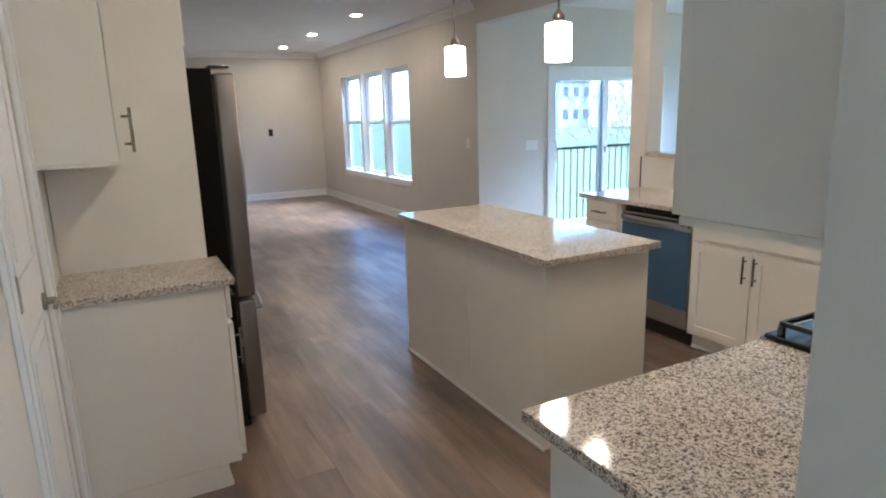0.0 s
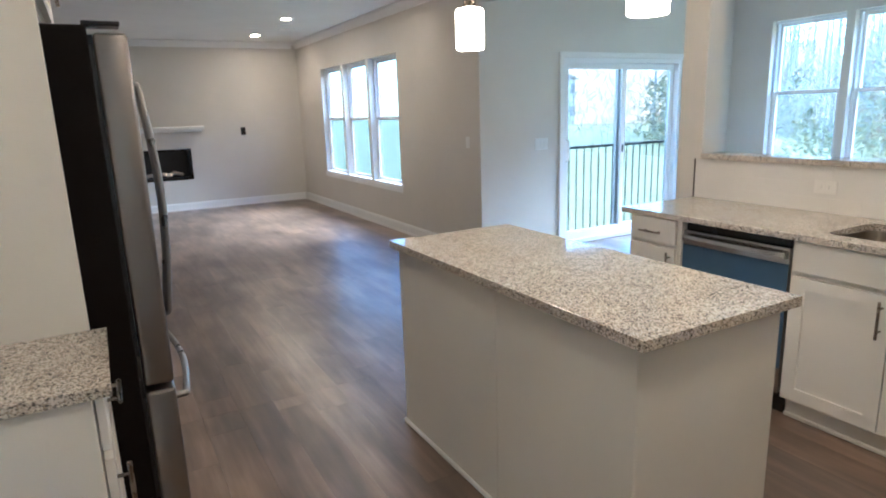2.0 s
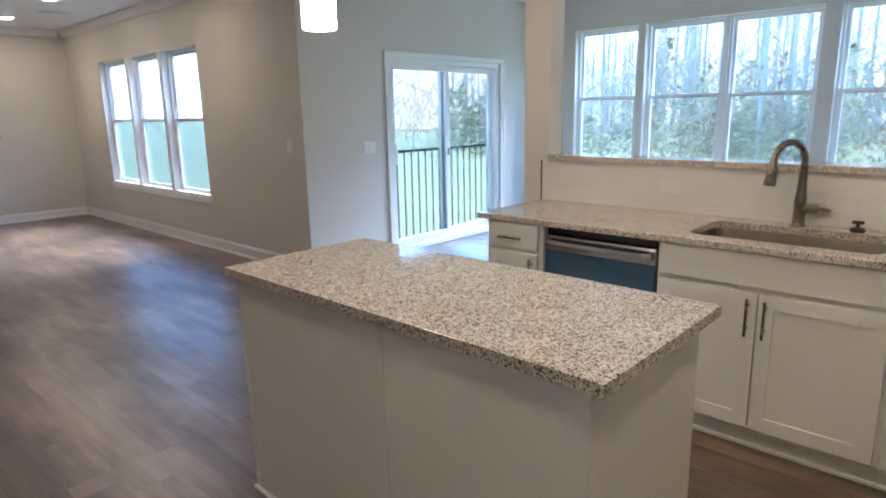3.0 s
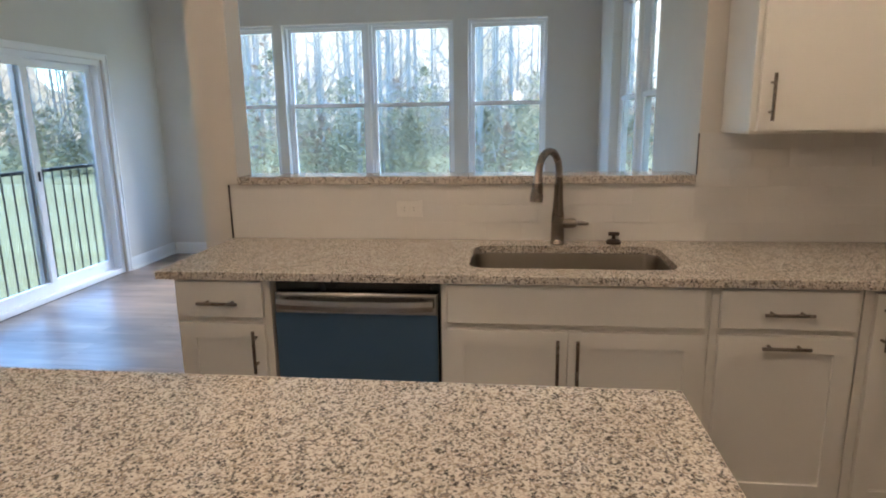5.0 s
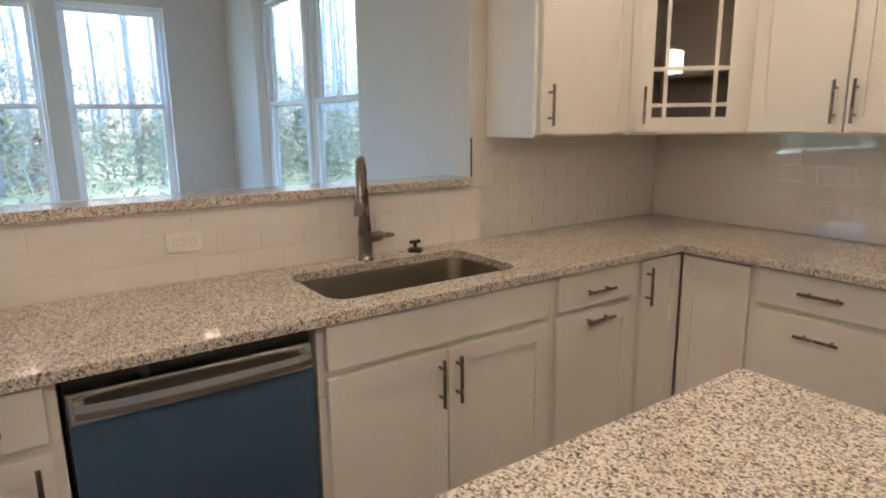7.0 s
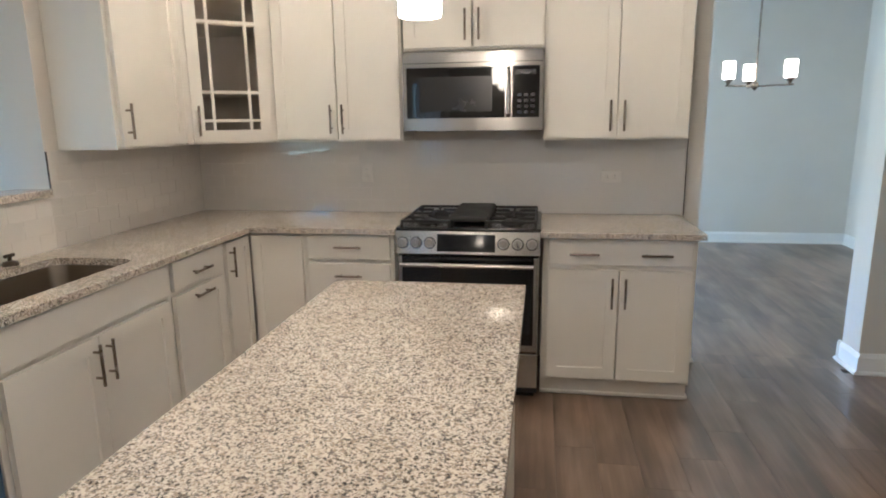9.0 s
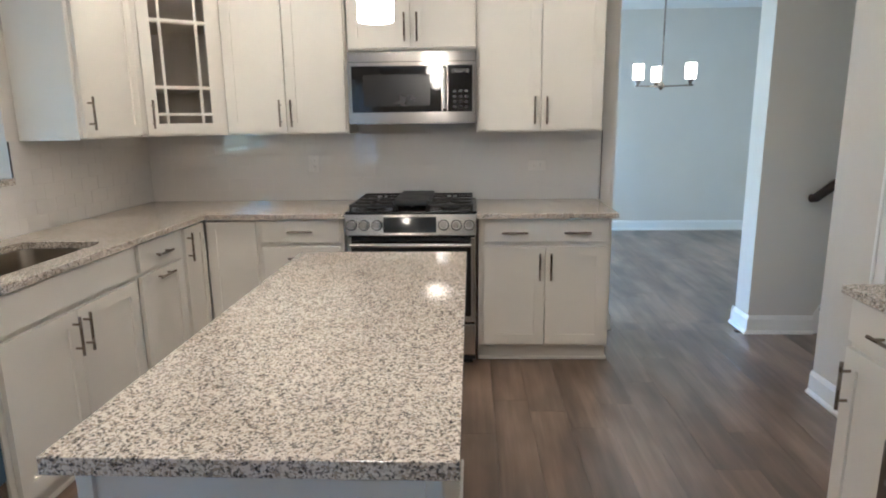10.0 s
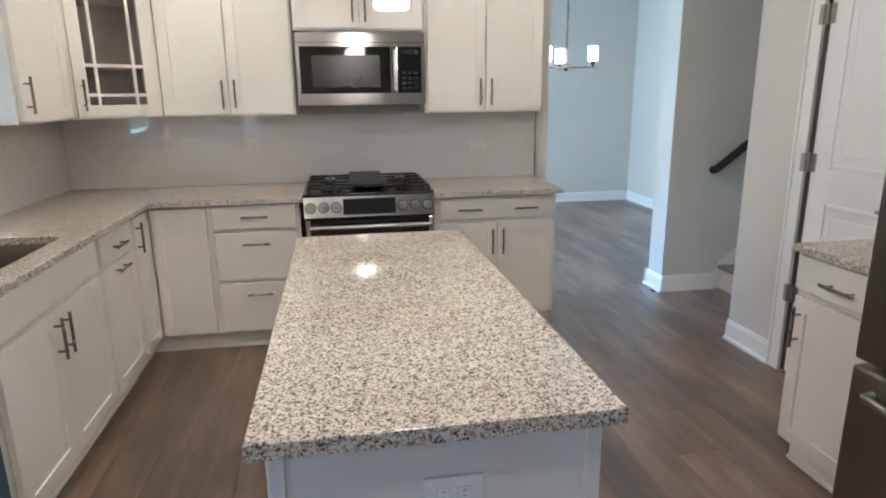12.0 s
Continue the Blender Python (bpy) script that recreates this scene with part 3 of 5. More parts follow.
def base_box(w, m, label, sink=False, group="base cabinets"):
    root = thing("base_cabinet", m, label, "base cabinet", group)
    if sink:
        part("body", bx(B(), (0, 0.004, 0.105), (w, BD, 0.66), 0.002), CAB, root)
        part("face_rail", bx(B(), (0, BD - 0.02, 0.6605), (w, BD, CT), 0.002), CAB, root)
        for x in (0, w - 0.018):
            part("side_panel", bx(B(), (x, 0.004, 0.6605), (x + 0.018, BD - 0.0205, CT)), CAB, root)
    else:
        part("body", bx(B(), (0, 0.004, 0.105), (w, BD, CT), 0.002), CAB, root)
    part("toe_kick", bx(B(), (0.0, 0.02, 0), (w, BD - 0.055, 0.104)), CAB, root)
    part("shoe_moulding", bx(B(), (0.0, BD - 0.055, 0), (w, BD - 0.042, 0.02), 0.004), CAB, root)
    return root


def sink_side(y0):
    return pose(KX, y0, 0, 0, 0, 90)


# along the sink wall; local x runs to greater y, so the viewer's left is the far end
r = base_box(0.363, sink_side(2.880), "off-white end cabinet with one drawer and one door")
slab(r, 0.024, 0.343, 0.741, 0.877, BD, [(0.181, 0.80, 0.15, False)])
shaker(r, 0.024, 0.343, 0.125, 0.718, BD, [(0.055, 0.62, 0.16, True)])
r = base_box(0.90, sink_side(1.3625), "off-white sink cabinet with a false front and two doors", True)
slab(r, 0.022, 0.878, 0.739, 0.879, BD)
shaker(r, 0.022, 0.462, 0.125, 0.716, BD, [(0.432, 0.615, 0.16, True)])
shaker(r, 0.468, 0.878, 0.125, 0.716, BD, [(0.499, 0.615, 0.16, True)])
r = base_box(0.4685, sink_side(0.8935), "off-white cabinet with a drawer over a pull-out door")
slab(r, 0.022, 0.442, 0.741, 0.877, BD, [(0.239, 0.80, 0.15, False)])
shaker(r, 0.022, 0.442, 0.125, 0.718, BD, [(0.239, 0.686, 0.15, False)])


def corner_cabinet():
    root = thing("corner_cabinet", pose(KX, 0.0, 0), "off-white L-shaped corner cabinet with a folding door", "base cabinet", "base cabinets")
    q = BD
    L = [(-0.004, 0.004), (-0.004, 0.891), (-q, 0.891), (-q, q + 0.02), (-q + 0.1, q + 0.02), (-q + 0.1, q - 0.1), (-q - 0.02, q - 0.1), (-q - 0.02, q), (-0.928, q), (-0.928, 0.004)]
    part("body", prism(B(), L, "z", 0.105, CT), CAB, root)
    e = q - 0.055
    part("toe_kick", prism(B(), [(-0.02, 0.02), (-0.02, 0.879), (-e, 0.879), (-e, e), (-0.928, e), (-0.928, 0.02)], "z", 0, 0.104), CAB, root)
    for nm, m, w in (("door", pose(-0.0, 0.608, 0, 0, 0, 90), 0.262), ("door", pose(-0.918, 0, 0), 0.30)):
        holder = new("door_leaf", mesh_of("door_leaf", bx(B(), (0.008, BD + 0.0005, 0.13), (w - 0.012, BD + 0.003, 0.86)), CAB, False))
        holder.parent = root
        holder.matrix_basis = m
        rr, t = 0.05, 0.020
        x0, x1, z0, z1, y = 0.004, w - 0.008, 0.125, 0.868, BD + 0.003
        bm = ring_frame(B(), x0, x1, z0, z1, rr, y, y + t)
        bx(bm, (x0 + rr - 0.004, y + 0.002, z0 + rr - 0.004), (x1 - rr + 0.004, y + 0.011, z1 - rr + 0.004))
        part("shaker_face", bm, CAB, holder)
        if w == 0.262:
            pull(holder, w - 0.035, y + t, 0.765, 0.16, True)


corner_cabinet()

# along the range wall; local x runs to the viewer's left
r = base_box(0.505, pose(2.297, 0, 0), "off-white cabinet with a stack of three drawers")
for z0, z1 in ((0.741, 0.877), (0.437, 0.718), (0.125, 0.417)):
    slab(r, 0.022, 0.483, z0, z1, BD, [(0.25, z1 - 0.066, 0.15, False)])
r = base_box(0.765, pose(0.747, 0, 0), "off-white cabinet with one wide drawer and two doors")
slab(r, 0.022, 0.733, 0.741, 0.877, BD, [(0.20, 0.80, 0.15, False), (0.555, 0.80, 0.15, False)])
shaker(r, 0.022, 0.374, 0.125, 0.715, BD, [(0.345, 0.60, 0.16, True)])
shaker(r, 0.381, 0.733, 0.125, 0.715, BD, [(0.41, 0.60, 0.16, True)])
part("shoe_moulding", bx(B(), (-0.012, 0.02, 0), (0.0, BD - 0.05, 0.02), 0.004), CAB, r)

# beside the fridge, on the left wall
r = base_box(0.445, pose(LEFT_X, 2.635, 0, 0, 0, -90), "narrow off-white cabinet beside the fridge")
slab(r, 0.015, 0.430, 0.741, 0.877, BD, [(0.22, 0.80, 0.15, False)])
shaker(r, 0.015, 0.430, 0.125, 0.718, BD, [(0.395, 0.60, 0.16, True)])


def wall_cabinet(w, m, z0, z1, label, doors, depth=UD, handle_at="low"):
    root = thing("wall_cabinet", m @ pose(0, 0, z0), label, "wall cabinet", "wall cabinets")
    h = z1 - z0
    bm = B()
    bx(bm, (0, 0.003, 0.012), (w, depth, h), 0.002)
    part("body", bm, CAB, root)
    bm = B()
    for a, b in (((0, 0.003, 0), (0.018, depth, 0.012)), ((w - 0.018, 0.003, 0), (w, depth, 0.012)), ((0.018, depth - 0.018, 0), (w - 0.018, depth, 0.012))):
        bx(bm, a, b)
    part("bottom_rail", bm, CAB, root)
    for x0, x1, hx in doors:
        shaker(root, x0, x1, 0.012, h - 0.03, depth, [(hx, 0.125 if handle_at == "low" else h / 2, 0.16, True)])
    bm = prism(B(), [(depth - 0.01, h), (depth + 0.02, h), (depth + 0.06, h + 0.07), (depth + 0.06, h + 0.085), (depth - 0.01, h + 0.085)], "x", 0, w)
    part("crown", bm, CAB, root)
    return root


UZ0, UZ1 = 1.362, 2.43
wall_cabinet(0.553, sink_side(0.637), UZ0, UZ1, "off-white single-door wall cabinet beside the pass-through", [(0.02, 0.533, 0.498)])
wall_cabinet(0.752, pose(2.295, 0, 0), UZ0, UZ1, "off-white two-door wall cabinet", [(0.012, 0.371, 0.340), (0.379, 0.74, 0.410)])
wall_cabinet(0.764, pose(1.522, 0, 0), 1.845, UZ1, "off-white short cabinet over the microwave", [(0.012, 0.378, 0.345), (0.386, 0.752, 0.418)])
wall_cabinet(0.752, pose(0.765, 0, 0), UZ0, UZ1, "off-white two-door wall cabinet", [(0.012, 0.368, 0.337), (0.377, 0.733, 0.408)])
wall_cabinet(0.455, pose(LEFT_X, 2.635, 0, 0, 0, -90), 1.385, UZ1, "off-white single-door wall cabinet beside the fridge", [(0.012, 0.443, 0.415)], 0.28)


def glass_corner():
    """Diagonal corner cabinet with a muntined glass door."""
    root = thing("glass_corner_cabinet", pose(KX, 0.0, UZ0), "off-white diagonal corner cabinet with a gridded glass door", "wall cabinet", "wall cabinets")
    h = UZ1 - UZ0
    a, b = Vector((-UD, 0.615)), Vector((-0.680, UD))
    foot = [(-0.003, 0.003), (-0.003, 0.615), (a.x, a.y), (b.x, b.y), (-0.680, 0.003)]
    part("bottom_board", prism(B(), foot, "z", 0.0, 0.02), CAB, root)
    part("top_board", prism(B(), foot, "z", h - 0.02, h), CAB, root)
    bm = B()
    bx(bm, (-UD, 0.597, 0.02), (-0.003, 0.615, h - 0.02))
    bx(bm, (-0.680, 0.003, 0.02), (-0.662, UD, h - 0.02))
    part("side_panel", bm, CAB, root)
    bm = B()
    bx(bm, (-0.662, 0.003, 0.02), (-0.003, 0.012, h - 0.02))
    bx(bm, (-0.012, 0.012, 0.02), (-0.003, 0.597, h - 0.02))
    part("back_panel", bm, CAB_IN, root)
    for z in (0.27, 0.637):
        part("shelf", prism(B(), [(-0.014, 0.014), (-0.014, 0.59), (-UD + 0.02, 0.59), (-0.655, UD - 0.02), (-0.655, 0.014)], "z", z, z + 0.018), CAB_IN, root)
    d = b - a
    w = d.length
    ang = math.degrees(math.atan2(d.y, d.x))
    r, t = 0.062, 0.020
    x0, x1, z0, z1 = 0.03, w - 0.03, 0.012, h - 0.03
    bm = ring_frame(B(), x0, x1, z0, z1, r, -t, 0)
    door = part("door", bm, CAB, root)
    door.matrix_basis = pose(a.x, a.y, 0, 0, 0, ang)
    bm = B()
    bx(bm, (0, 0.0, 0.0), (0.03, 0.018, h - 0.0))
    bx(bm, (w - 0.03, 0.0, 0.0), (w, 0.018, h))
    ff = part("face_frame", bm, CAB, root)
    ff.matrix_basis = pose(a.x, a.y, 0, 0, 0, ang)
    gx0, gx1, gz0, gz1 = x0 + r, x1 - r, z0 + r, z1 - r
    bm = B()
    for x in (gx0 + 0.052, gx1 - 0.052):
        bx(bm, (x - 0.008, -t + 0.003, gz0), (x + 0.008, -0.004, gz1), 0.001)
    for z in (gz0 + 0.052, gz0 + 0.205, gz1 - 0.33, gz1 - 0.052):
        bx(bm, (gx0, -t + 0.0025, z - 0.008), (gx1, -0.0045, z + 0.008), 0.001)
    part("muntin_grid", bm, CAB, door)
    g = part("pane", bx(B(), (gx0 - 0.003, -0.0095, gz0 - 0.003), (gx1 + 0.003, -0.0065, gz1 + 0.003)), CLEAR, door)
    g.visible_shadow = False
    bm = B()
    cyl(bm, (x0 + 0.032, -t - 0.03, 0.045), (x0 + 0.032, -t - 0.03, 0.205), 0.006, n=12)
    for z in (0.075, 0.175):
        cyl(bm, (x0 + 0.032, -t + 0.001, z), (x0 + 0.032, -t - 0.03, z), 0.005, n=10)
    part("handle", bm, NICKEL, door, "brushed nickel bar pull", True)
    part("crown", prism(B(), [(a.x - 0.03, a.y + 0.035), (a.x + 0.0, a.y), (b.x, b.y), (b.x + 0.0, b.y + 0.04)], "z", h, h + 0.085), CAB, root)


glass_corner()


# ---- fridge surround and fridge ----
bm = B()
bx(bm, (LEFT_X + 0.002, 2.640, 0), (0.343, 2.659, UZ1 + 0.05), 0.002)
single("fridge_end_panel", bm, CAB, "tall off-white panel between cabinet and fridge", "end panel", "fridge panels")
bm = B()
bx(bm, (LEFT_X + 0.002, 3.600, 0), (0.343, 3.619, UZ1 + 0.05), 0.002)
single("fridge_end_panel", bm, CAB, "tall off-white panel on the far side of the fridge", "end panel", "fridge panels")
r = thing("over_fridge_cabinet", pose(LEFT_X, 3.598, 1.84, 0, 0, -90), "off-white two-door cabinet over the fridge", "wall cabinet", "wall cabinets")
part("body", bx(B(), (0, 0.003, 0), (0.937, 0.575, 0.60), 0.002), CAB, r)
shaker(r, 0.015, 0.464, 0.015, 0.57, 0.575, [(0.435, 0.12, 0.16, True)])
shaker(r, 0.472, 0.922, 0.015, 0.57, 0.575, [(0.50, 0.12, 0.16, True)])


def fridge():
    # local x to smaller y, local y out of the wall
    root = thing("refrigerator", pose(LEFT_X, 3.592, 0, 0, 0, -90), "stainless french-door refrigerator with dark brown sides", "refrigerator")
    w, d = 0.915, 0.696
    part("body", bx(B(), (0, 0.03, 0.035), (w, d, 1.765), 0.006, 2), FRIDGE_SIDE, root)
    part("base_grille", bx(B(), (0.02, 0.08, 0.0), (w - 0.02, d + 0.02, 0.034)), BLACK, root)
    for x0, x1, hx in ((0.002, w / 2 - 0.003, w / 2 - 0.045), (w / 2 + 0.003, w - 0.002, w / 2 + 0.045)):
        dr = part("fridge_door", bx(B(), (x0, d + 0.012, 0.685), (x1, d + 0.10, 1.745), 0.012, 3), STEEL_V, root, "brushed stainless door", True)
        pts = [(hx, d + 0.10, 0.79), (hx, d + 0.135, 0.80)] + [(hx, d + 0.135 + 0.03 * math.sin(math.pi * k / 12), 0.80 + 0.82 * k / 12) for k in range(13)] + [(hx, d + 0.135, 1.62), (hx, d + 0.10, 1.63)]
        part("handle", tube(B(), pts, 0.012, 12), FRIDGE_BAR, dr, "long bowed steel handle", True)
        if x0 > 0.3:
            c = (x0 + x1) / 2
            part("dispenser_frame", ring_frame(B(), c - 0.115, c + 0.115, 0.845, 1.20, 0.022, d + 0.099, d + 0.105, 0.002), BLACK, dr, "black water dispenser surround")
            part("dispenser_recess", bx(B(), (c - 0.0925, d + 0.099, 0.8675), (c + 0.0925, d + 0.1015, 1.10), 0.0005), IRON, dr)
            part("dispenser_panel", bx(B(), (c - 0.0925, d + 0.099, 1.1005), (c + 0.0925, d + 0.1035, 1.1775), 0.0005), BLACK_GLASS, dr)
            part("dispenser_paddle", bx(B(), (c - 0.03, d + 0.1016, 0.90), (c + 0.03, d + 0.104, 1.085), 0.001), BLACK, dr, "black dispenser paddle")
    fr = part("freezer_drawer", bx(B(), (0.002, d + 0.012, 0.05), (w - 0.002, d + 0.10, 0.665), 0.012, 3), STEEL_V, root, "brushed stainless freezer drawer", True)
    pts = [(0.09, d + 0.10, 0.60), (0.095, d + 0.135, 0.60)] + [(0.095 + (w - 0.19) * k / 12, d + 0.135 + 0.03 * math.sin(math.pi * k / 12), 0.60) for k in range(13)] + [(w - 0.095, d + 0.135, 0.60), (w - 0.09, d + 0.10, 0.60)]
    part("handle", tube(B(), pts, 0.012, 12), FRIDGE_BAR, fr, "wide bowed steel handle", True)
    part("door_gasket", bx(B(), (0.01, d, 0.06), (w - 0.01, d + 0.0118, 1.74)), BLACK, root)
    for x in (0.06, w - 0.06):
        part("hinge_cover", bx(B(), (x - 0.04, d - 0.012, 1.7655), (x + 0.04, d + 0.085, 1.779), 0.004, 2), BLACK, root)


fridge()


# ---- worktops ----
def top_from(outline, z0, z1, bevel=0.002):
    bm = prism(B(), outline, "z", z0, z1)
    bmesh.ops.recalc_face_normals(bm, faces=bm.faces)
    es = [e for e in bm.edges if abs(e.verts[0].co.z - e.verts[1].co.z) < 1e-6]
    bmesh.ops.bevel(bm, geom=es, offset=bevel, segments=2, affect="EDGES", profile=0.5)
    return bm


SX0, SX1, SY0, SY1 = 3.205, 3.600, 1.442, 2.172      # sink cut-out


def round_rect(x0, x1, y0, y1, rad, n=6):
    pts = []
    for cx, cy, a0 in ((x1 - rad, y1 - rad, 0), (x0 + rad, y1 - rad, 90), (x0 + rad, y0 + rad, 180), (x1 - rad, y0 + rad, 270)):
        pts += [(cx + rad * math.cos(radians(a0 + 90 * k / n)), cy + rad * math.sin(radians(a0 + 90 * k / n))) for k in range(n + 1)]
    return pts


def holed_top():
    """L-shaped worktop with a rounded cut-out for the sink."""
    bm = B()
    z0, z1, X, Y = 0.8855, 0.915, 3.10, 0.64
    x_end = 2.275
    hole = round_rect(SX0, SX1, SY0, SY1, 0.06)
    outer = [(KX - 0.001, 3.288), (X, 3.288), (X, SY1), (X, SY0), (X, Y), (x_end, Y), (x_end, 0.001), (KX - 0.001, 0.001), (KX - 0.001, SY0), (KX - 0.001, SY1)]
    for z in (z0, z1):
        def f(pts):
            bm.faces.new([bm.verts.new((x, y, z)) for x, y in pts])
        f([(X, SY1), (KX - 0.001, SY1), (KX - 0.001, 3.288), (X, 3.288)])
        f([(X, Y), (KX - 0.001, Y), (KX - 0.001, SY0), (X, SY0)])
        f([(x_end, 0.001), (KX - 0.001, 0.001), (KX - 0.001, Y), (x_end, Y)])
        n = len(hole) // 4
        mid = {0: hole[:n], 1: hole[n:2 * n], 2: hole[2 * n:3 * n], 3: hole[3 * n:]}
        f([(KX - 0.001, SY1)] + mid[0][::-1] + mid[3][::-1] + [(KX - 0.001, SY0)])
        f([(X, SY0)] + mid[2][::-1] + mid[1][::-1] + [(X, SY1)])
    bmesh.ops.remove_doubles(bm, verts=bm.verts, dist=1e-5)

    def rim(pts):
        a = [bm.verts.new((x, y, z0)) for x, y in pts]
        b = [bm.verts.new((x, y, z1)) for x, y in pts]
        for i in range(len(pts)):
            j = (i + 1) % len(pts)
            bm.faces.new((a[i], a[j], b[j], b[i]))
    rim(hole)
    rim(outer)
    bmesh.ops.remove_doubles(bm, verts=bm.verts, dist=1e-5)
    es = [e for e in bm.edges if len(e.link_faces) == 2 and abs(e.verts[0].co.z - z1) < 1e-5 and abs(e.verts[1].co.z - z1) < 1e-5 and abs(e.link_faces[0].normal.z) + abs(e.link_faces[1].normal.z) < 1.5 and e.calc_face_angle(0) > 1]
    bmesh.ops.bevel(bm, geom=es, offset=0.004, segments=2, affect="EDGES", profile=0.5)
    return bm


single("countertop", holed_top(), GRANITE, "speckled beige granite worktop around the sink", "countertop", "worktops")
single("countertop", top_from([(0.722, 0.001), (1.518, 0.001), (1.518, 0.655), (0.722, 0.655)], 0.8855, 0.915), GRANITE, "speckled granite worktop beside the range", "countertop", "worktops")
single("countertop", top_from([(LEFT_X + 0.001, 2.176), (0.386, 2.176), (0.386, 2.638), (LEFT_X + 0.001, 2.638)], 0.8855, 0.915), GRANITE, "small speckled granite worktop beside the fridge", "countertop", "worktops")
single("pass_through_ledge", top_from([(KX - 0.022, 1.278), (KX + WT + 0.025, 1.278), (KX + WT + 0.025, 3.236), (KX - 0.022, 3.236)], 1.1575, 1.192, 0.003), GRANITE, "granite ledge along the pass-through", "ledge")

# ---- island ----
IX0, IX1, IY0, IY1 = 1.570, 2.243, 1.688, 3.240
isl = thing("kitchen_island", pose((IX0 + IX1) / 2, (IY0 + IY1) / 2, 0), "off-white panelled kitchen island base", "island")
hx, hy = (IX1 - IX0) / 2, (IY1 - IY0) / 2
ix, iy0, iy1 = hx - 0.030, hy - 0.045, hy - 0.045
part("body", bx(B(), (-ix + 0.006, -iy0 + 0.006, 0.0), (ix, iy1 - 0.006, 0.884), 0.001), CAB, isl)
seam = 2.403 - (IY0 + IY1) / 2
part("back_panel", bx(B(), (-ix, -iy0, 0.0), (-ix + 0.006, seam - 0.0015, 0.8845), 0.0012), CAB, isl)
part("back_panel", bx(B(), (-ix, seam + 0.0015, 0.0), (-ix + 0.006, iy1, 0.8845), 0.0012), CAB, isl)
for s in (-1, 1):
    part("end_panel", bx(B(), (-ix + 0.007, s * (iy1 - 0.006), 0.0), (ix, s * iy1, 0.8845), 0.001), CAB, isl)
for x0, x1 in ((-ix - 0.003, -ix + 0.03), (ix - 0.03, ix + 0.003)):
    part("corner_trim", bx(B(), (x0, iy1 - 0.02, 0), (x1, iy1 + 0.004, 0.8846), 0.003), CAB, isl)
bm = B()
bx(bm, (-ix - 0.014, -iy0 - 0.014, 0), (-ix - 0.0005, iy1 + 0.014, 0.022), 0.005)
part("shoe_moulding", bm, TRIM, isl)
part("shoe_moulding", bx(B(), (-ix, iy1 + 0.0045, 0), (ix, iy1 + 0.017, 0.022), 0.005), TRIM, isl)
single("island_top", top_from([(IX0, IY0), (IX1, IY0), (IX1, IY1), (IX0, IY1)], 0.885, 0.918), GRANITE, "speckled granite island worktop", "countertop", "worktops")


def wall_plate(m, kind, label, across=False, finish=PLATE):
    """Outlet, switch or blank plate; local x across, y out of the wall."""
    root = thing({"outlet": "outlet", "switch": "light_switch"}[kind], m, label, {"outlet": "outlet", "switch": "light switch"}[kind])
    w, h = (0.115, 0.072) if across else (0.072, 0.115)
    part("plate", bx(B(), (-w / 2, 0.0005, -h / 2), (w / 2, 0.006, h / 2), 0.002), finish, root)
    for s in (-1, 1):
        if kind == "outlet":
            c = (s * 0.02, 0) if across else (0, s * 0.02)
            rec = part("receptacle", bx(B(), (c[0] - 0.014, 0.006, c[1] - 0.014), (c[0] + 0.014, 0.008, c[1] + 0.014), 0.003), finish, root)
            bm = B()
            for k in (-0.006, 0.006):
                bx(bm, (c[0] - 0.004 if across else c[0] + k - 0.001, 0.0079, c[1] + k - 0.001 if across else c[1] - 0.002), (c[0] + 0.003 if across else c[0] + k + 0.001, 0.0084, c[1] + k + 0.001 if across else c[1] + 0.005))
            part("slots", bm, SLOT, rec)
    if kind == "switch":
        part("rocker", bx(B(), (-0.016, 0.006, -0.033), (0.016, 0.010, 0.033), 0.002), finish, root)
    return root


wall_plate(pose(1.885, IY1 - 0.0448, 0.755), "outlet", "white double outlet on the island's end", True, PLASTIC)
wall_plate(pose(KX - 0.009, 2.466, 1.05, 0, 0, 90), "outlet", "white double outlet in the backsplash", True)
wall_plate(pose(2.60, 0.009, 1.16), "outlet", "white double outlet in the backsplash")
wall_plate(pose(1.12, 0.009, 1.14), "outlet", "white double outlet in the backsplash", True)
switch_bank = thing("light_switch", pose(4.48, SUN_N - 0.0003, 1.13, 0, 0, 180), "white triple light switch beside the patio door", "light switch")
part("plate", bx(B(), (-0.083, 0.0005, -0.058), (0.083, 0.006, 0.058), 0.002), PLASTIC, switch_bank)
for x in (-0.046, 0, 0.046):
    part("rocker", bx(B(), (x - 0.016, 0.006, -0.033), (x + 0.016, 0.010, 0.033), 0.002), PLASTIC, switch_bank)
wall_plate(pose(KX - 0.0003, 6.03, 1.18, 0, 0, 90), "switch", "white light switch on the beige living room wall", False, PLASTIC)
vent = thing("ceiling_vent", pose(3.15, 10.0, CEILING - 0.012), "white slatted ceiling air vent", "vent")
part("frame", ring_frame(B(), -0.16, 0.16, -0.07, 0.07, 0.02, 0.0, 0.0115, 0.001), PLASTIC, vent).matrix_basis = pose(0, 0, 0.0115, -90)
for k in range(6):
    part("slat", bx(B(), (-0.14, -0.048 + 0.0175 * k, 0.002), (0.14, -0.040 + 0.0175 * k, 0.010)), PLASTIC, vent)
root = thing("wall_box", pose(2.695, FAR_Y, 1.21), "dark open electrical box in the living room wall", "wall box")
part("opening", bx(B(), (-0.035, -0.006, 0.0), (0.035, -0.0005, 0.12), 0.001), BLACK, root)
part("rim", bx(B(), (-0.04, -0.004, -0.006), (0.04, -0.0004, 0.126), 0.001), IRON, root)


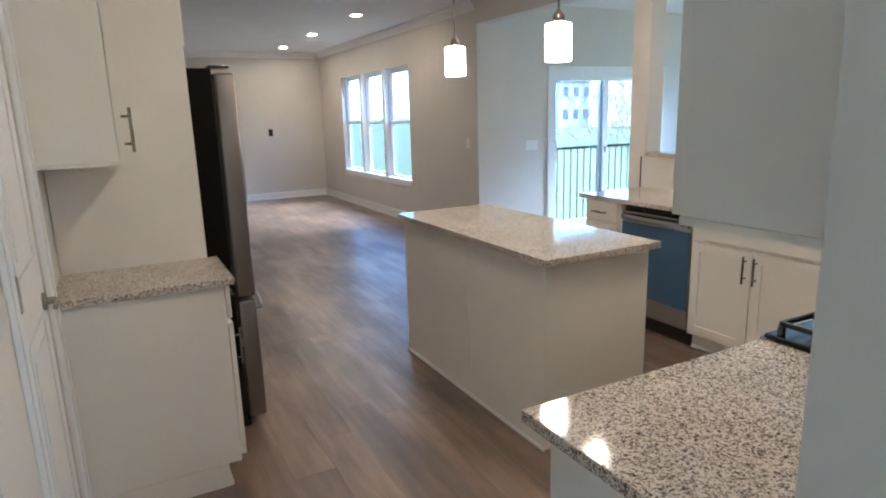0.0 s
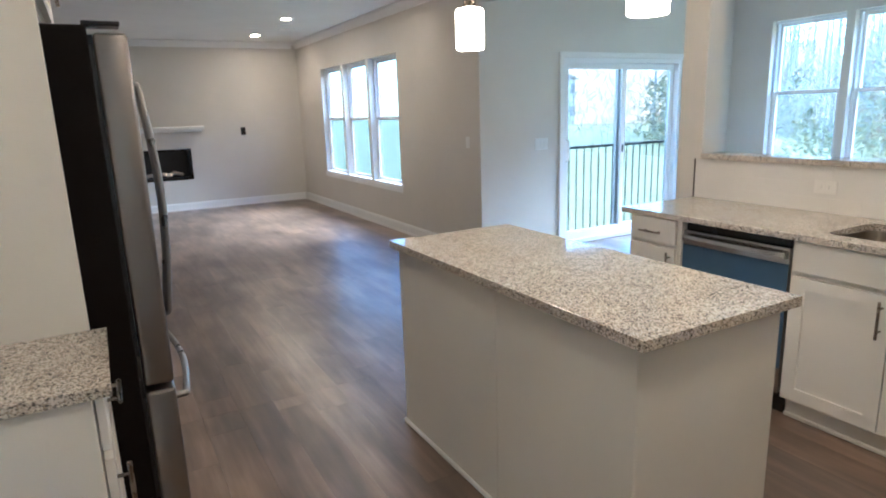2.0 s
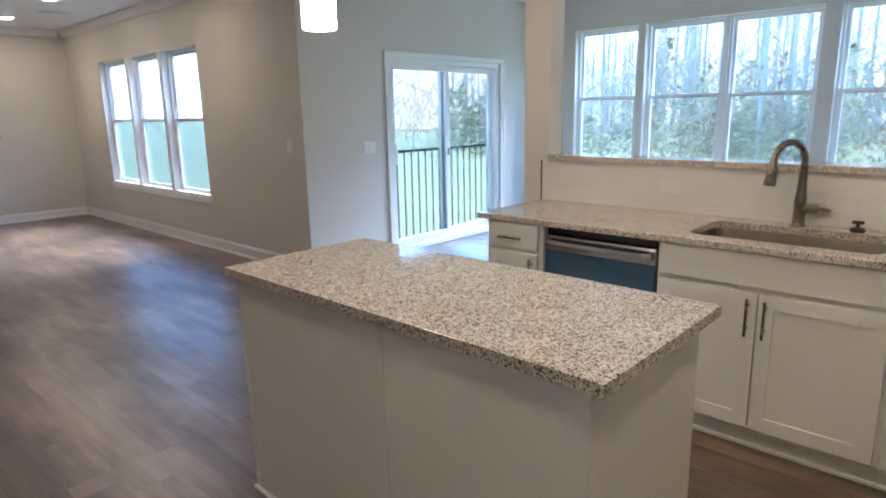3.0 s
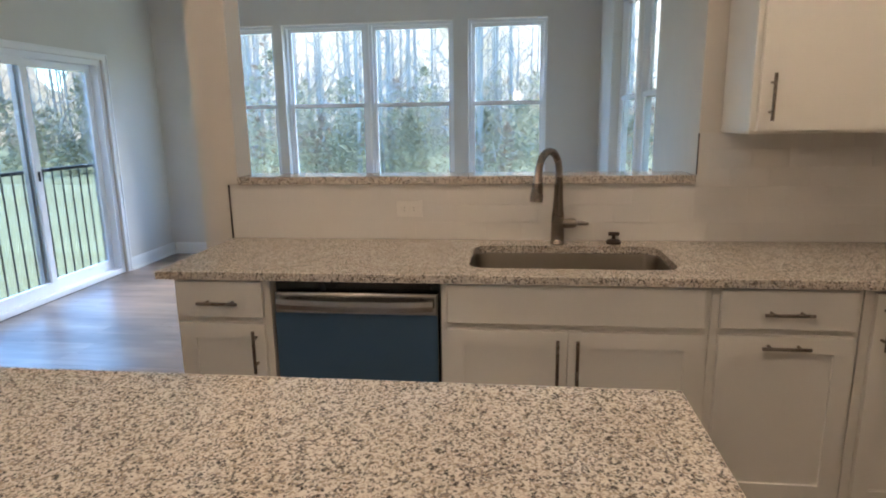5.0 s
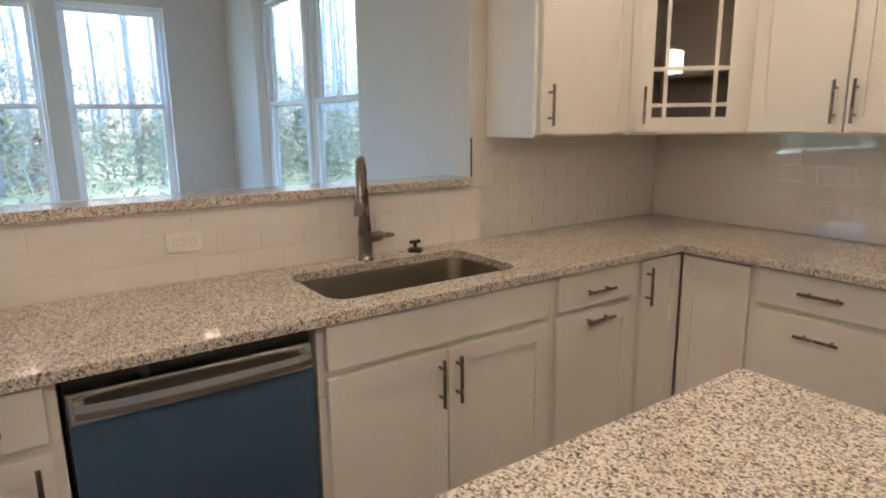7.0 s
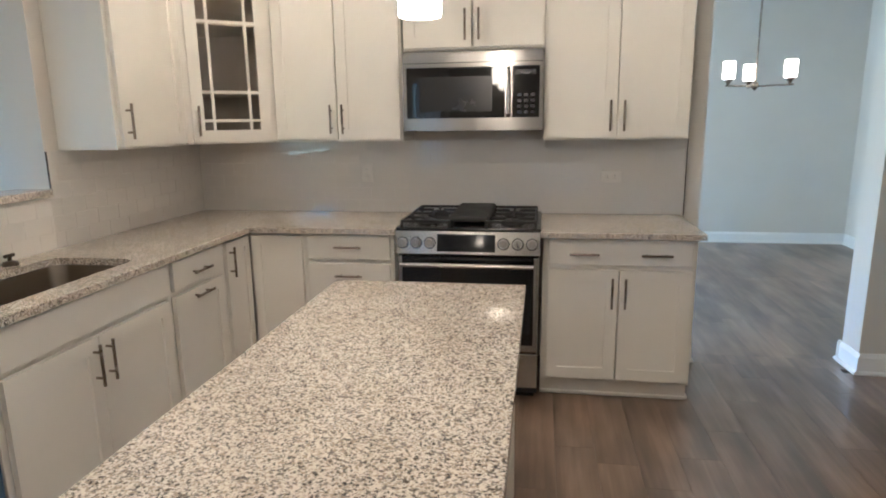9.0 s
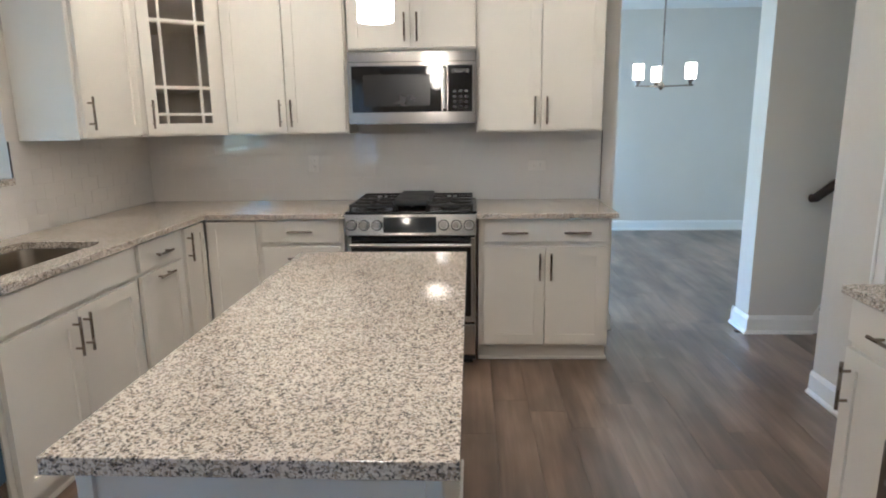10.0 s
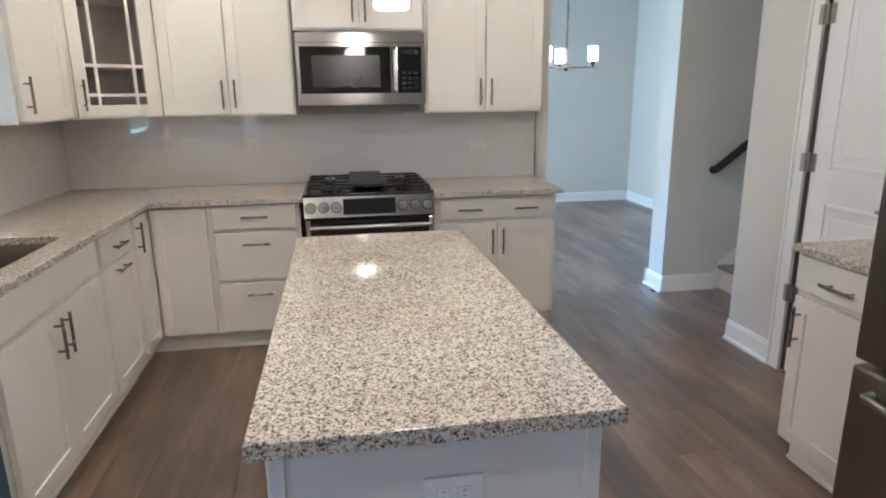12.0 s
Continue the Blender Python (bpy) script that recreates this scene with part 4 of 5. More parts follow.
# ---- sink, faucet, soap pump ----
def sink():
    root = thing("sink", pose(0, 0, 0.70), "undermount stainless steel single-bowl sink", "sink")
    bm = B()
    rings = []
    for inset, z, rad in ((-0.010, 0.184, 0.065), (0.0, 0.183, 0.06), (0.004, 0.16, 0.06), (0.014, 0.02, 0.06), (0.035, 0.003, 0.045), (0.12, 0.0, 0.03)):
        pts = round_rect(SX0 + inset, SX1 - inset, SY0 + inset, SY1 - inset, rad)
        rings.append([bm.verts.new((x, y, z)) for x, y in pts])
    for a, b in zip(rings, rings[1:]):
        for k in range(len(a)):
            bm.faces.new((a[k], a[(k + 1) % len(a)], b[(k + 1) % len(a)], b[k]))
    bm.faces.new(rings[-1])
    part("bowl", bm, BOWL, root, "", True)
    cx, cy = (SX0 + SX1) / 2, (SY0 + SY1) / 2
    part("drain", lathe(B(), [(0.052, 0.0), (0.052, 0.004), (0.040, 0.006), (0.036, 0.002), (0.004, 0.003)], (cx, cy, 0.0005)), CHROME, root, "", True)


sink()


def faucet():
    root = thing("faucet", pose(3.655, 1.832, 0.915), "brushed nickel gooseneck pull-down faucet", "faucet")
    bm = lathe(B(), [(0.031, 0), (0.031, 0.005), (0.028, 0.009), (0.0265, 0.06), (0.0265, 0.11), (0.022, 0.15), (0.019, 0.20), (0.0165, 0.27)])
    part("column", bm, NICKEL, root, "", True)
    R = 0.085
    pts = [(0, 0, 0.25), (0, 0, 0.30)] + [(-R + R * math.cos(a), 0, 0.30 + R * math.sin(a)) for a in (math.pi * k / 14 for k in range(15))]
    pts = [(0.86 * x, -0.52 * x, z) for x, y, z in pts]
    part("spout", tube(B(), pts, 0.015, 14), NICKEL, root, "", True)
    e = pts[-1]
    bm = tube(B(), [(e[0], e[1], e[2] + 0.004), (e[0] - 0.003, e[1] + 0.002, e[2] - 0.03), (e[0] - 0.010, e[1] + 0.006, e[2] - 0.09), (e[0] - 0.012, e[1] + 0.007, e[2] - 0.105)], [0.0155, 0.019, 0.0255, 0.0245], 16)
    part("spray_head", bm, NICKEL, root, "tapered pull-down spray head", True)
    bm = B()
    tube(bm, [(0, -0.012, 0.085), (0, -0.028, 0.085), (0, -0.062, 0.086), (0, -0.074, 0.086), (0, -0.08, 0.086)], [0.019, 0.021, 0.021, 0.016, 0.009], 16)
    tube(bm, [(0, -0.078, 0.086), (0, -0.092, 0.087), (-0.002, -0.108, 0.086), (-0.004, -0.125, 0.084)], [0.007, 0.011, 0.009, 0.006], 12)
    part("lever", bm, NICKEL, root, "side lever", True)


faucet()
root = thing("soap_dispenser", pose(3.665, 1.602, 0.915), "dark bronze soap dispenser stub beside the sink", "soap dispenser")
part("flange", lathe(B(), [(0.030, 0), (0.032, 0.008), (0.026, 0.016), (0.010, 0.02)]), BRONZE, root, "", True)
bm = cyl(B(), (0, 0, 0.018), (0, 0, 0.040), 0.008)
cyl(bm, (0, -0.022, 0.040), (0, 0.022, 0.040), 0.008, n=10)
part("pump_head", bm, BRONZE, root, "", True)


# ---- dishwasher ----
def dishwasher():
    root = thing("dishwasher", pose(KX, 2.268, 0, 0, 0, 90), "stainless dishwasher with blue protective film on its door", "dishwasher")
    w = 0.604
    part("tub", bx(B(), (0.002, 0.02, 0.10), (w - 0.002, BD - 0.03, 0.882)), BLACK, root)
    part("toe_plate", bx(B(), (0.004, 0.05, 0.0), (w - 0.004, BD - 0.055, 0.0998)), BLACK, root)
    y = BD + 0.002
    d = part("door", bx(B(), (0.006, BD - 0.029, 0.115), (w - 0.006, y, 0.835), 0.005, 2), STEEL, root, "brushed stainless door")
    part("protective_film", bx(B(), (0.0065, y + 0.0002, 0.245), (w - 0.0065, y + 0.0012, 0.758), 0.0004), FILM, d, "dark blue plastic film")
    bm = B()
    bars = []
    for k in range(15):
        x = 0.02 + (w - 0.04) * k / 14
        o = y + 0.016 + 0.022 * math.sin(math.pi * k / 14) ** 0.6
        bars.append([bm.verts.new((x, o + dy, 0.797 + dz)) for dy, dz in ((0, -0.016), (0.007, -0.018), (0.011, 0), (0.007, 0.018), (0, 0.016))])
    for p, q in zip(bars, bars[1:]):
        for e in range(5):
            bm.faces.new((p[e], p[(e + 1) % 5], q[(e + 1) % 5], q[e]))
    bm.faces.new(bars[0][::-1])
    bm.faces.new(bars[-1])
    for x in (0.022, w - 0.042):
        bx(bm, (x, y - 0.002, 0.783), (x + 0.02, y + 0.018, 0.811))
    part("handle", bm, SATIN, d, "bowed flat steel handle")


dishwasher()


# ---- range and microwave ----
def gas_range():
    x0, w = 1.5235, 0.746
    root = thing("gas_range", pose(x0, 0.0, 0), "stainless slide-in gas range with black grates", "range")
    part("body", bx(B(), (0.003, 0.03, 0.03), (w - 0.003, 0.625, 0.905), 0.002), IRON, root)
    part("cooktop", bx(B(), (-0.004, 0.02, 0.9165), (w + 0.004, 0.655, 0.930), 0.004, 2), BLACK, root, "black enamel cooktop")
    bm = prism(B(), [(0.626, 0.795), (0.685, 0.795), (0.690, 0.80), (0.668, 0.915), (0.626, 0.916)], "x", 0.0, w)
    cp = part("control_panel", bm, STEEL, root, "sloping stainless control panel")
    slope = math.degrees(math.atan2(0.022, 0.115))
    bm = bx(B(), (-0.15, 0, -0.045), (0.15, 0.003, 0.045), 0.001)
    bmesh.ops.transform(bm, matrix=pose(w - 0.37, 0.6795, 0.857, slope), verts=bm.verts)
    part("display", bm, BLACK_GLASS, cp, "black glass display")
    for x in (w - 0.038, w - 0.110, w - 0.182, w - 0.562, w - 0.634, w - 0.706):
        bm = B()
        cyl(bm, (0, 0, 0), (0, 0.003, 0), 0.031, n=20)
        bmesh.ops.transform(bm, matrix=pose(x, 0.679, 0.855, slope), verts=bm.verts)
        part("knob_ring", bm, BLACK, cp)
        bm = B()
        cyl(bm, (0, 0.0, 0), (0, 0.012, 0), 0.027, n=20)
        cyl(bm, (0, 0.012, 0), (0, 0.034, 0), 0.022, 0.019, n=20)
        bx(bm, (-0.004, 0.034, -0.019), (0.004, 0.038, 0.019), 0.001)
        bmesh.ops.transform(bm, matrix=pose(x, 0.679, 0.855, slope), verts=bm.verts)
        part("knob", bm, KNOB, cp, "round metal knob", True)
    d = part("oven_door", bx(B(), (0.004, 0.627, 0.275), (w - 0.004, 0.672, 0.785), 0.006, 2), STEEL, root, "stainless oven door")
    part("oven_window", bx(B(), (0.03, 0.6715, 0.315), (w - 0.03, 0.6745, 0.784), 0.002), BLACK_GLASS, d, "black oven window")
    bm = B()
    tube(bm, [(0.03, 0.715, 0.745), (w - 0.03, 0.715, 0.745)], 0.013, 12)
    for x in (0.06, w - 0.06):
        cyl(bm, (x, 0.668, 0.745), (x, 0.715, 0.745), 0.009, n=10)
    part("oven_handle", bm, SATIN, d, "steel bar handle", True)
    dr = part("storage_drawer", bx(B(), (0.004, 0.627, 0.075), (w - 0.004, 0.672, 0.268), 0.006, 2), STEEL, root, "stainless drawer")
    part("drawer_lip", bx(B(), (0.08, 0.671, 0.225), (w - 0.08, 0.680, 0.245), 0.003), STEEL, dr)
    part("plinth", bx(B(), (0.02, 0.05, 0.0), (w - 0.02, 0.60, 0.0295)), BLACK, root)
    for cx in (0.15, w - 0.15):
        for cy in (0.19, 0.49):
            bm = lathe(B(), [(0.062, 0), (0.062, 0.006), (0.048, 0.008), (0.048, 0.016), (0.036, 0.022), (0.004, 0.023)], (cx, cy, 0.9302), 20)
            part("burner", bm, IRON, root, "", True)
        bm = B()
        x0g, x1g, y0g, y1g, zg = cx - 0.125, cx + 0.125, 0.055, 0.625, 0.966
        for a, b in (((x0g, y0g), (x1g, y0g)), ((x0g, y1g), (x1g, y1g)), ((x0g, y0g), (x0g, y1g)), ((x1g, y0g), (x1g, y1g)), ((x0g, 0.34), (x1g, 0.34)), ((cx, y0g), (cx, y0g + 0.10)), ((cx, 0.24), (cx, 0.44)), ((cx, y1g - 0.10), (cx, y1g)), ((x0g, 0.19), (x0g + 0.09, 0.19)), ((x1g - 0.09, 0.19), (x1g, 0.19)), ((x0g, 0.49), (x0g + 0.09, 0.49)), ((x1g - 0.09, 0.49), (x1g, 0.49))):
            bx(bm, (min(a[0], b[0]) - 0.006, min(a[1], b[1]) - 0.006, zg - 0.014), (max(a[0], b[0]) + 0.006, max(a[1], b[1]) + 0.006, zg), 0.002)
        for px in (x0g, x1g):
            for py in (y0g, y1g, 0.34):
                bx(bm, (px - 0.007, py - 0.007, 0.9302), (px + 0.007, py + 0.007, zg - 0.013))
        part("grate", bm, IRON, root, "cast-iron grate")
    bm = bx(B(), (w / 2 - 0.105, 0.07, 0.952), (w / 2 + 0.105, 0.60, 0.985), 0.01, 2)
    for px in (w / 2 - 0.09, w / 2 + 0.09):
        for py in (0.10, 0.57):
            bx(bm, (px - 0.007, py - 0.007, 0.9302), (px + 0.007, py + 0.007, 0.953))
    part("griddle", bm, IRON, root, "black griddle plate")


gas_range()


def microwave():
    x0, w, z0, h = 1.522, 0.756, 1.420, 0.412
    root = thing("microwave", pose(x0, 0.003, z0), "stainless over-the-range microwave with black window", "microwave")
    y = 0.345
    part("body", bx(B(), (0.0, 0.0, 0.012), (w, y, h), 0.003), STEEL, root)
    part("underside", bx(B(), (0.01, 0.01, 0.0), (w - 0.01, y - 0.01, 0.0118)), BLACK, root)
    d = part("door", ring_frame(B(), 0.0, w, 0.0, h - 0.060, 0.021, y + 0.001, y + 0.026, 0.003, 0.065), STEEL, root, "stainless door frame")
    part("vent_panel", bx(B(), (0.0, y + 0.001, h - 0.0595), (w, y + 0.026, h), 0.003), STEEL, root, "stainless vent panel")
    part("window", bx(B(), (0.205, y + 0.001, 0.065), (w - 0.0212, y + 0.024, h - 0.0815), 0.001), BLACK_GLASS, d, "black glass window")
    part("mesh_screen", bx(B(), (0.27, y + 0.0242, 0.10), (w - 0.09, y + 0.0250, h - 0.13), 0.0003), BLACK, d)
    part("control_strip", bx(B(), (0.0212, y + 0.001, 0.0655), (0.165, y + 0.024, h - 0.081), 0.001), BLACK_GLASS, d, "black control strip")
    for r_ in range(4):
        for c in range(3):
            part("button", bx(B(), (0.045 + c * 0.035, y + 0.0242, 0.085 + r_ * 0.03), (0.067 + c * 0.035, y + 0.0248, 0.10 + r_ * 0.03)), BLACK, d)
    part("clock_display", bx(B(), (0.04, y + 0.0242, h - 0.125), (0.145, y + 0.0250, h - 0.10)), BLACK, d)
    bm = B()
    tube(bm, [(0.185, y + 0.026, 0.075), (0.185, y + 0.052, 0.085), (0.185, y + 0.055, h / 2 - 0.01), (0.185, y + 0.052, h - 0.105), (0.185, y + 0.026, h - 0.095)], 0.012, 12)
    part("handle", bm, SATIN, d, "upright steel handle", True)
    for x in (0.18, w - 0.18):
        part("grease_filter", bx(B(), (x - 0.11, 0.06, -0.004), (x + 0.11, 0.28, -0.0002), 0.001), STEEL, root)


microwave()


# ---- lamps ----
def pendant(x, y):
    root = thing("pendant_light", pose(x, y, 1.752), "lit white glass cylinder pendant over the island", "pendant light", "island pendants")
    bm = lathe(B(), [(0.004, 0.002), (0.055, 0.0), (0.059, 0.004), (0.059, 0.155), (0.055, 0.163), (0.02, 0.1695)])
    part("shade", bm, LAMP, root, "glowing opal glass shade", True)
    part("socket", lathe(B(), [(0.026, 0.1702), (0.026, 0.20), (0.014, 0.215), (0.006, 0.225)]), NICKEL, root, "", True)
    top = CEILING - 1.752
    part("stem", cyl(B(), (0, 0, 0.22), (0, 0, top - 0.02), 0.005, n=10), NICKEL, root)
    part("canopy", lathe(B(), [(0.02, top - 0.03), (0.055, top - 0.022), (0.060, top - 0.0005)]), NICKEL, root, "", True)


pendant(1.862, 1.99)
pendant(1.878, 2.98)


def downlight(x, y):
    root = thing("recessed_light", pose(x, y, CEILING - 0.008), "lit round recessed ceiling downlight; three in the kitchen are added fill", "recessed light", "downlights")
    part("trim_ring", lathe(B(), [(0.062, 0.001), (0.085, 0.0), (0.088, 0.003), (0.088, 0.0075), (0.062, 0.0076)], ring=True), PLASTIC, root, "", True)
    part("lens", lathe(B(), [(0.002, 0.0012), (0.060, 0.0012), (0.061, 0.0072), (0.002, 0.0073)]), CAN, root, "glowing diffuser")


for y in (7.15, 9.04, 10.82):
    downlight(2.83, y)
# only (2.81, 2.70) is known; the other three are unseen, added as fill
for x, y in ((1.05, 1.20), (2.81, 1.05), (2.81, 2.70), (0.85, 3.95)):
    downlight(x, y)


def chandelier():
    root = thing("chandelier", pose(-0.205, -1.85, 1.72), "brushed nickel chandelier with three lit glass shades", "chandelier")
    top = CEILING - 1.72
    part("hub", lathe(B(), [(0.006, -0.035), (0.016, -0.025), (0.03, -0.012), (0.034, 0.0), (0.03, 0.02), (0.012, 0.04)]), NICKEL, root, "", True)
    part("stem", cyl(B(), (0, 0, 0.03), (0, 0, top - 0.02), 0.008, n=12), NICKEL, root)
    part("canopy", lathe(B(), [(0.012, top - 0.04), (0.06, top - 0.022), (0.065, top - 0.0005)]), NICKEL, root, "", True)
    for ang in (24, 144, 264):
        c, s = math.cos(radians(ang)), math.sin(radians(ang))
        r = 0.262
        arm = part("arm", tube(B(), [(0.02 * c, 0.02 * s, 0), (r * c, r * s, 0), ((r + 0.03) * c, (r + 0.03) * s, 0)], 0.008, 10), NICKEL, root, "", True)
        part("cup", lathe(B(), [(0.01, 0.005), (0.02, 0.03), (0.035, 0.045), (0.035, 0.055)], (r * c, r * s, 0)), NICKEL, arm, "", True)
        part("shade", lathe(B(), [(0.028, 0.0555), (0.046, 0.057), (0.048, 0.065), (0.048, 0.19), (0.044, 0.193)], (r * c, r * s, 0)), BULB, arm, "glowing opal glass shade", True)


chandelier()


# ---- stairs beyond the passage ----
def stairs():
    root = tagged(new("stairs"), "carpeted stairs with white risers rising past a side wall", "stairs", "", "structure")
    for i in range(8):
        x = -0.79 - 0.26 * i
        part("riser", bx(B(), (x - 0.26, 0.058, 0.185 * i), (x, 0.977, 0.185 * (i + 1) - 0.03)), TRIM, root)
        part("tread", bx(B(), (x - 0.262, 0.057, 0.185 * (i + 1) - 0.0298), (x + 0.025, 0.978, 0.185 * (i + 1)), 0.01, 2), CARPET, root, "grey carpeted tread")
    part("skirt_board", prism(B(), [(-0.735, 0.0), (-0.735, 0.14), (-0.78, 0.22), (-2.9, 1.73), (-2.9, 1.55), (-0.80, 0.0)], "y", 0.0555, 0.0572), TRIM, root)


stairs()
root = thing("handrail", pose(-0.625, 0.115, 0.925), "dark espresso wooden stair handrail on the wall", "handrail")
part("rail", tube(B(), [(0.0, -0.03, -0.005), (-0.01, 0, 0.0), (-0.05, 0, 0.03), (-1.9, 0, 1.43)], 0.029, 12), RAIL_WOOD, root, "", True)
for k in (0.1, 0.5, 0.9):
    x = -1.9 * k
    part("bracket", tube(B(), [(x, 0.0, -x * 0.757 - 0.03), (x, -0.02, -x * 0.757 - 0.06), (x, -0.059, -x * 0.757 - 0.06)], 0.007), HINGE, root)


# ---- fireplace ----
def fireplace():
    root = thing("fireplace", pose(1.275, FAR_Y, 0.525), "black gas fireplace insert with a low flame", "fireplace")
    w, h, d = 1.05, 0.485, 0.35
    bm = B()
    bx(bm, (-w / 2, 0.02, 0), (-w / 2 + 0.02, d, h))
    bx(bm, (w / 2 - 0.02, 0.02, 0), (w / 2, d, h))
    bx(bm, (-w / 2 + 0.02, 0.02, 0), (w / 2 - 0.02, d, 0.02))
    bx(bm, (-w / 2 + 0.02, 0.02, h - 0.02), (w / 2 - 0.02, d, h))
    bx(bm, (-w / 2 + 0.02, d - 0.02, 0.02), (w / 2 - 0.02, d, h - 0.02))
    part("firebox", bm, IRON, root)
    bm = B()
    for a, b in (((-w / 2 - 0.012, -0.012, -0.012), (-w / 2 + 0.02, 0.02, h + 0.012)), ((w / 2 - 0.02, -0.012, -0.012), (w / 2 + 0.012, 0.02, h + 0.012)), ((-w / 2 + 0.02, -0.012, -0.012), (w / 2 - 0.02, 0.02, 0.02)), ((-w / 2 + 0.02, -0.012, h - 0.02), (w / 2 - 0.02, 0.02, h + 0.012))):
        bx(bm, a, b, 0.002)
    part("surround", bm, BLACK, root)
    for i in range(4):
        y = 0.13 + 0.05 * (i % 2)
        x = -0.28 + 0.18 * i
        part("log", tube(B(), [(x - 0.13, y - 0.03, 0.055), (x, y, 0.07 + 0.01 * i), (x + 0.14, y + 0.04, 0.06)], [0.03, 0.034, 0.026], 9), BARK, root)
    for i in range(3):
        x = 0.05 + 0.075 * i
        part("flame", lathe(B(), [(0.004, 0.0), (0.013, 0.012), (0.009, 0.03 + 0.01 * (i % 2)), (0.001, 0.045 + 0.01 * (i % 2))], (x, 0.11, 0.06), 8), EMBER, root)


fireplace()
bm = B()
bx(bm, (0.51, FAR_Y - 0.19, 1.335), (2.04, FAR_Y - 0.001, 1.385), 0.006, 2)
bx(bm, (0.54, FAR_Y - 0.13, 1.30), (2.01, FAR_Y - 0.001, 1.336), 0.006, 2)
single("mantel_shelf", bm, TRIM, "white mantel shelf over the fireplace", "mantel")


# ---- outside: railing, lawn, woods, neighbour ----
GROUND = -0.75


def guard_railing():
    """Black metal railing across the outside of the patio door, fixed to the wall."""
    x0, x1 = DOOR_X[0] - 0.06, DOOR_X[1] + 0.10
    root = thing("guard_railing", pose(x0, SUN_N + WT, 0.0), "black metal guard railing outside the patio door", "railing")
    w, y = x1 - x0, 0.055
    part("top_rail", bx(B(), (0, y - 0.02, 1.035), (w, y + 0.02, 1.065), 0.004), RAIL_BLACK, root)
    part("bottom_rail", bx(B(), (0, y - 0.015, 0.07), (w, y + 0.015, 0.095), 0.003), RAIL_BLACK, root)
    for x in (0.0, w):
        part("railing_post", bx(B(), (x - 0.02, y - 0.055, 0.04), (x + 0.02, y + 0.022, 1.075), 0.003), RAIL_BLACK, root)
    n = round(w / 0.112)
    for i in range(1, n):
        x = w * i / n
        part("baluster", bx(B(), (x - 0.005, y - 0.005, 0.0945), (x + 0.005, y + 0.005, 1.0355)), RAIL_BLACK, root)


guard_railing()
bm = B()
S = 400
v = [bm.verts.new(p) for p in ((-S, -S, GROUND), (S, -S, GROUND), (S, S, GROUND), (-S, S, GROUND))]
bm.faces.new(v)
structure("ground", bm, LAWN, "dry yellow-green lawn", "lawn")


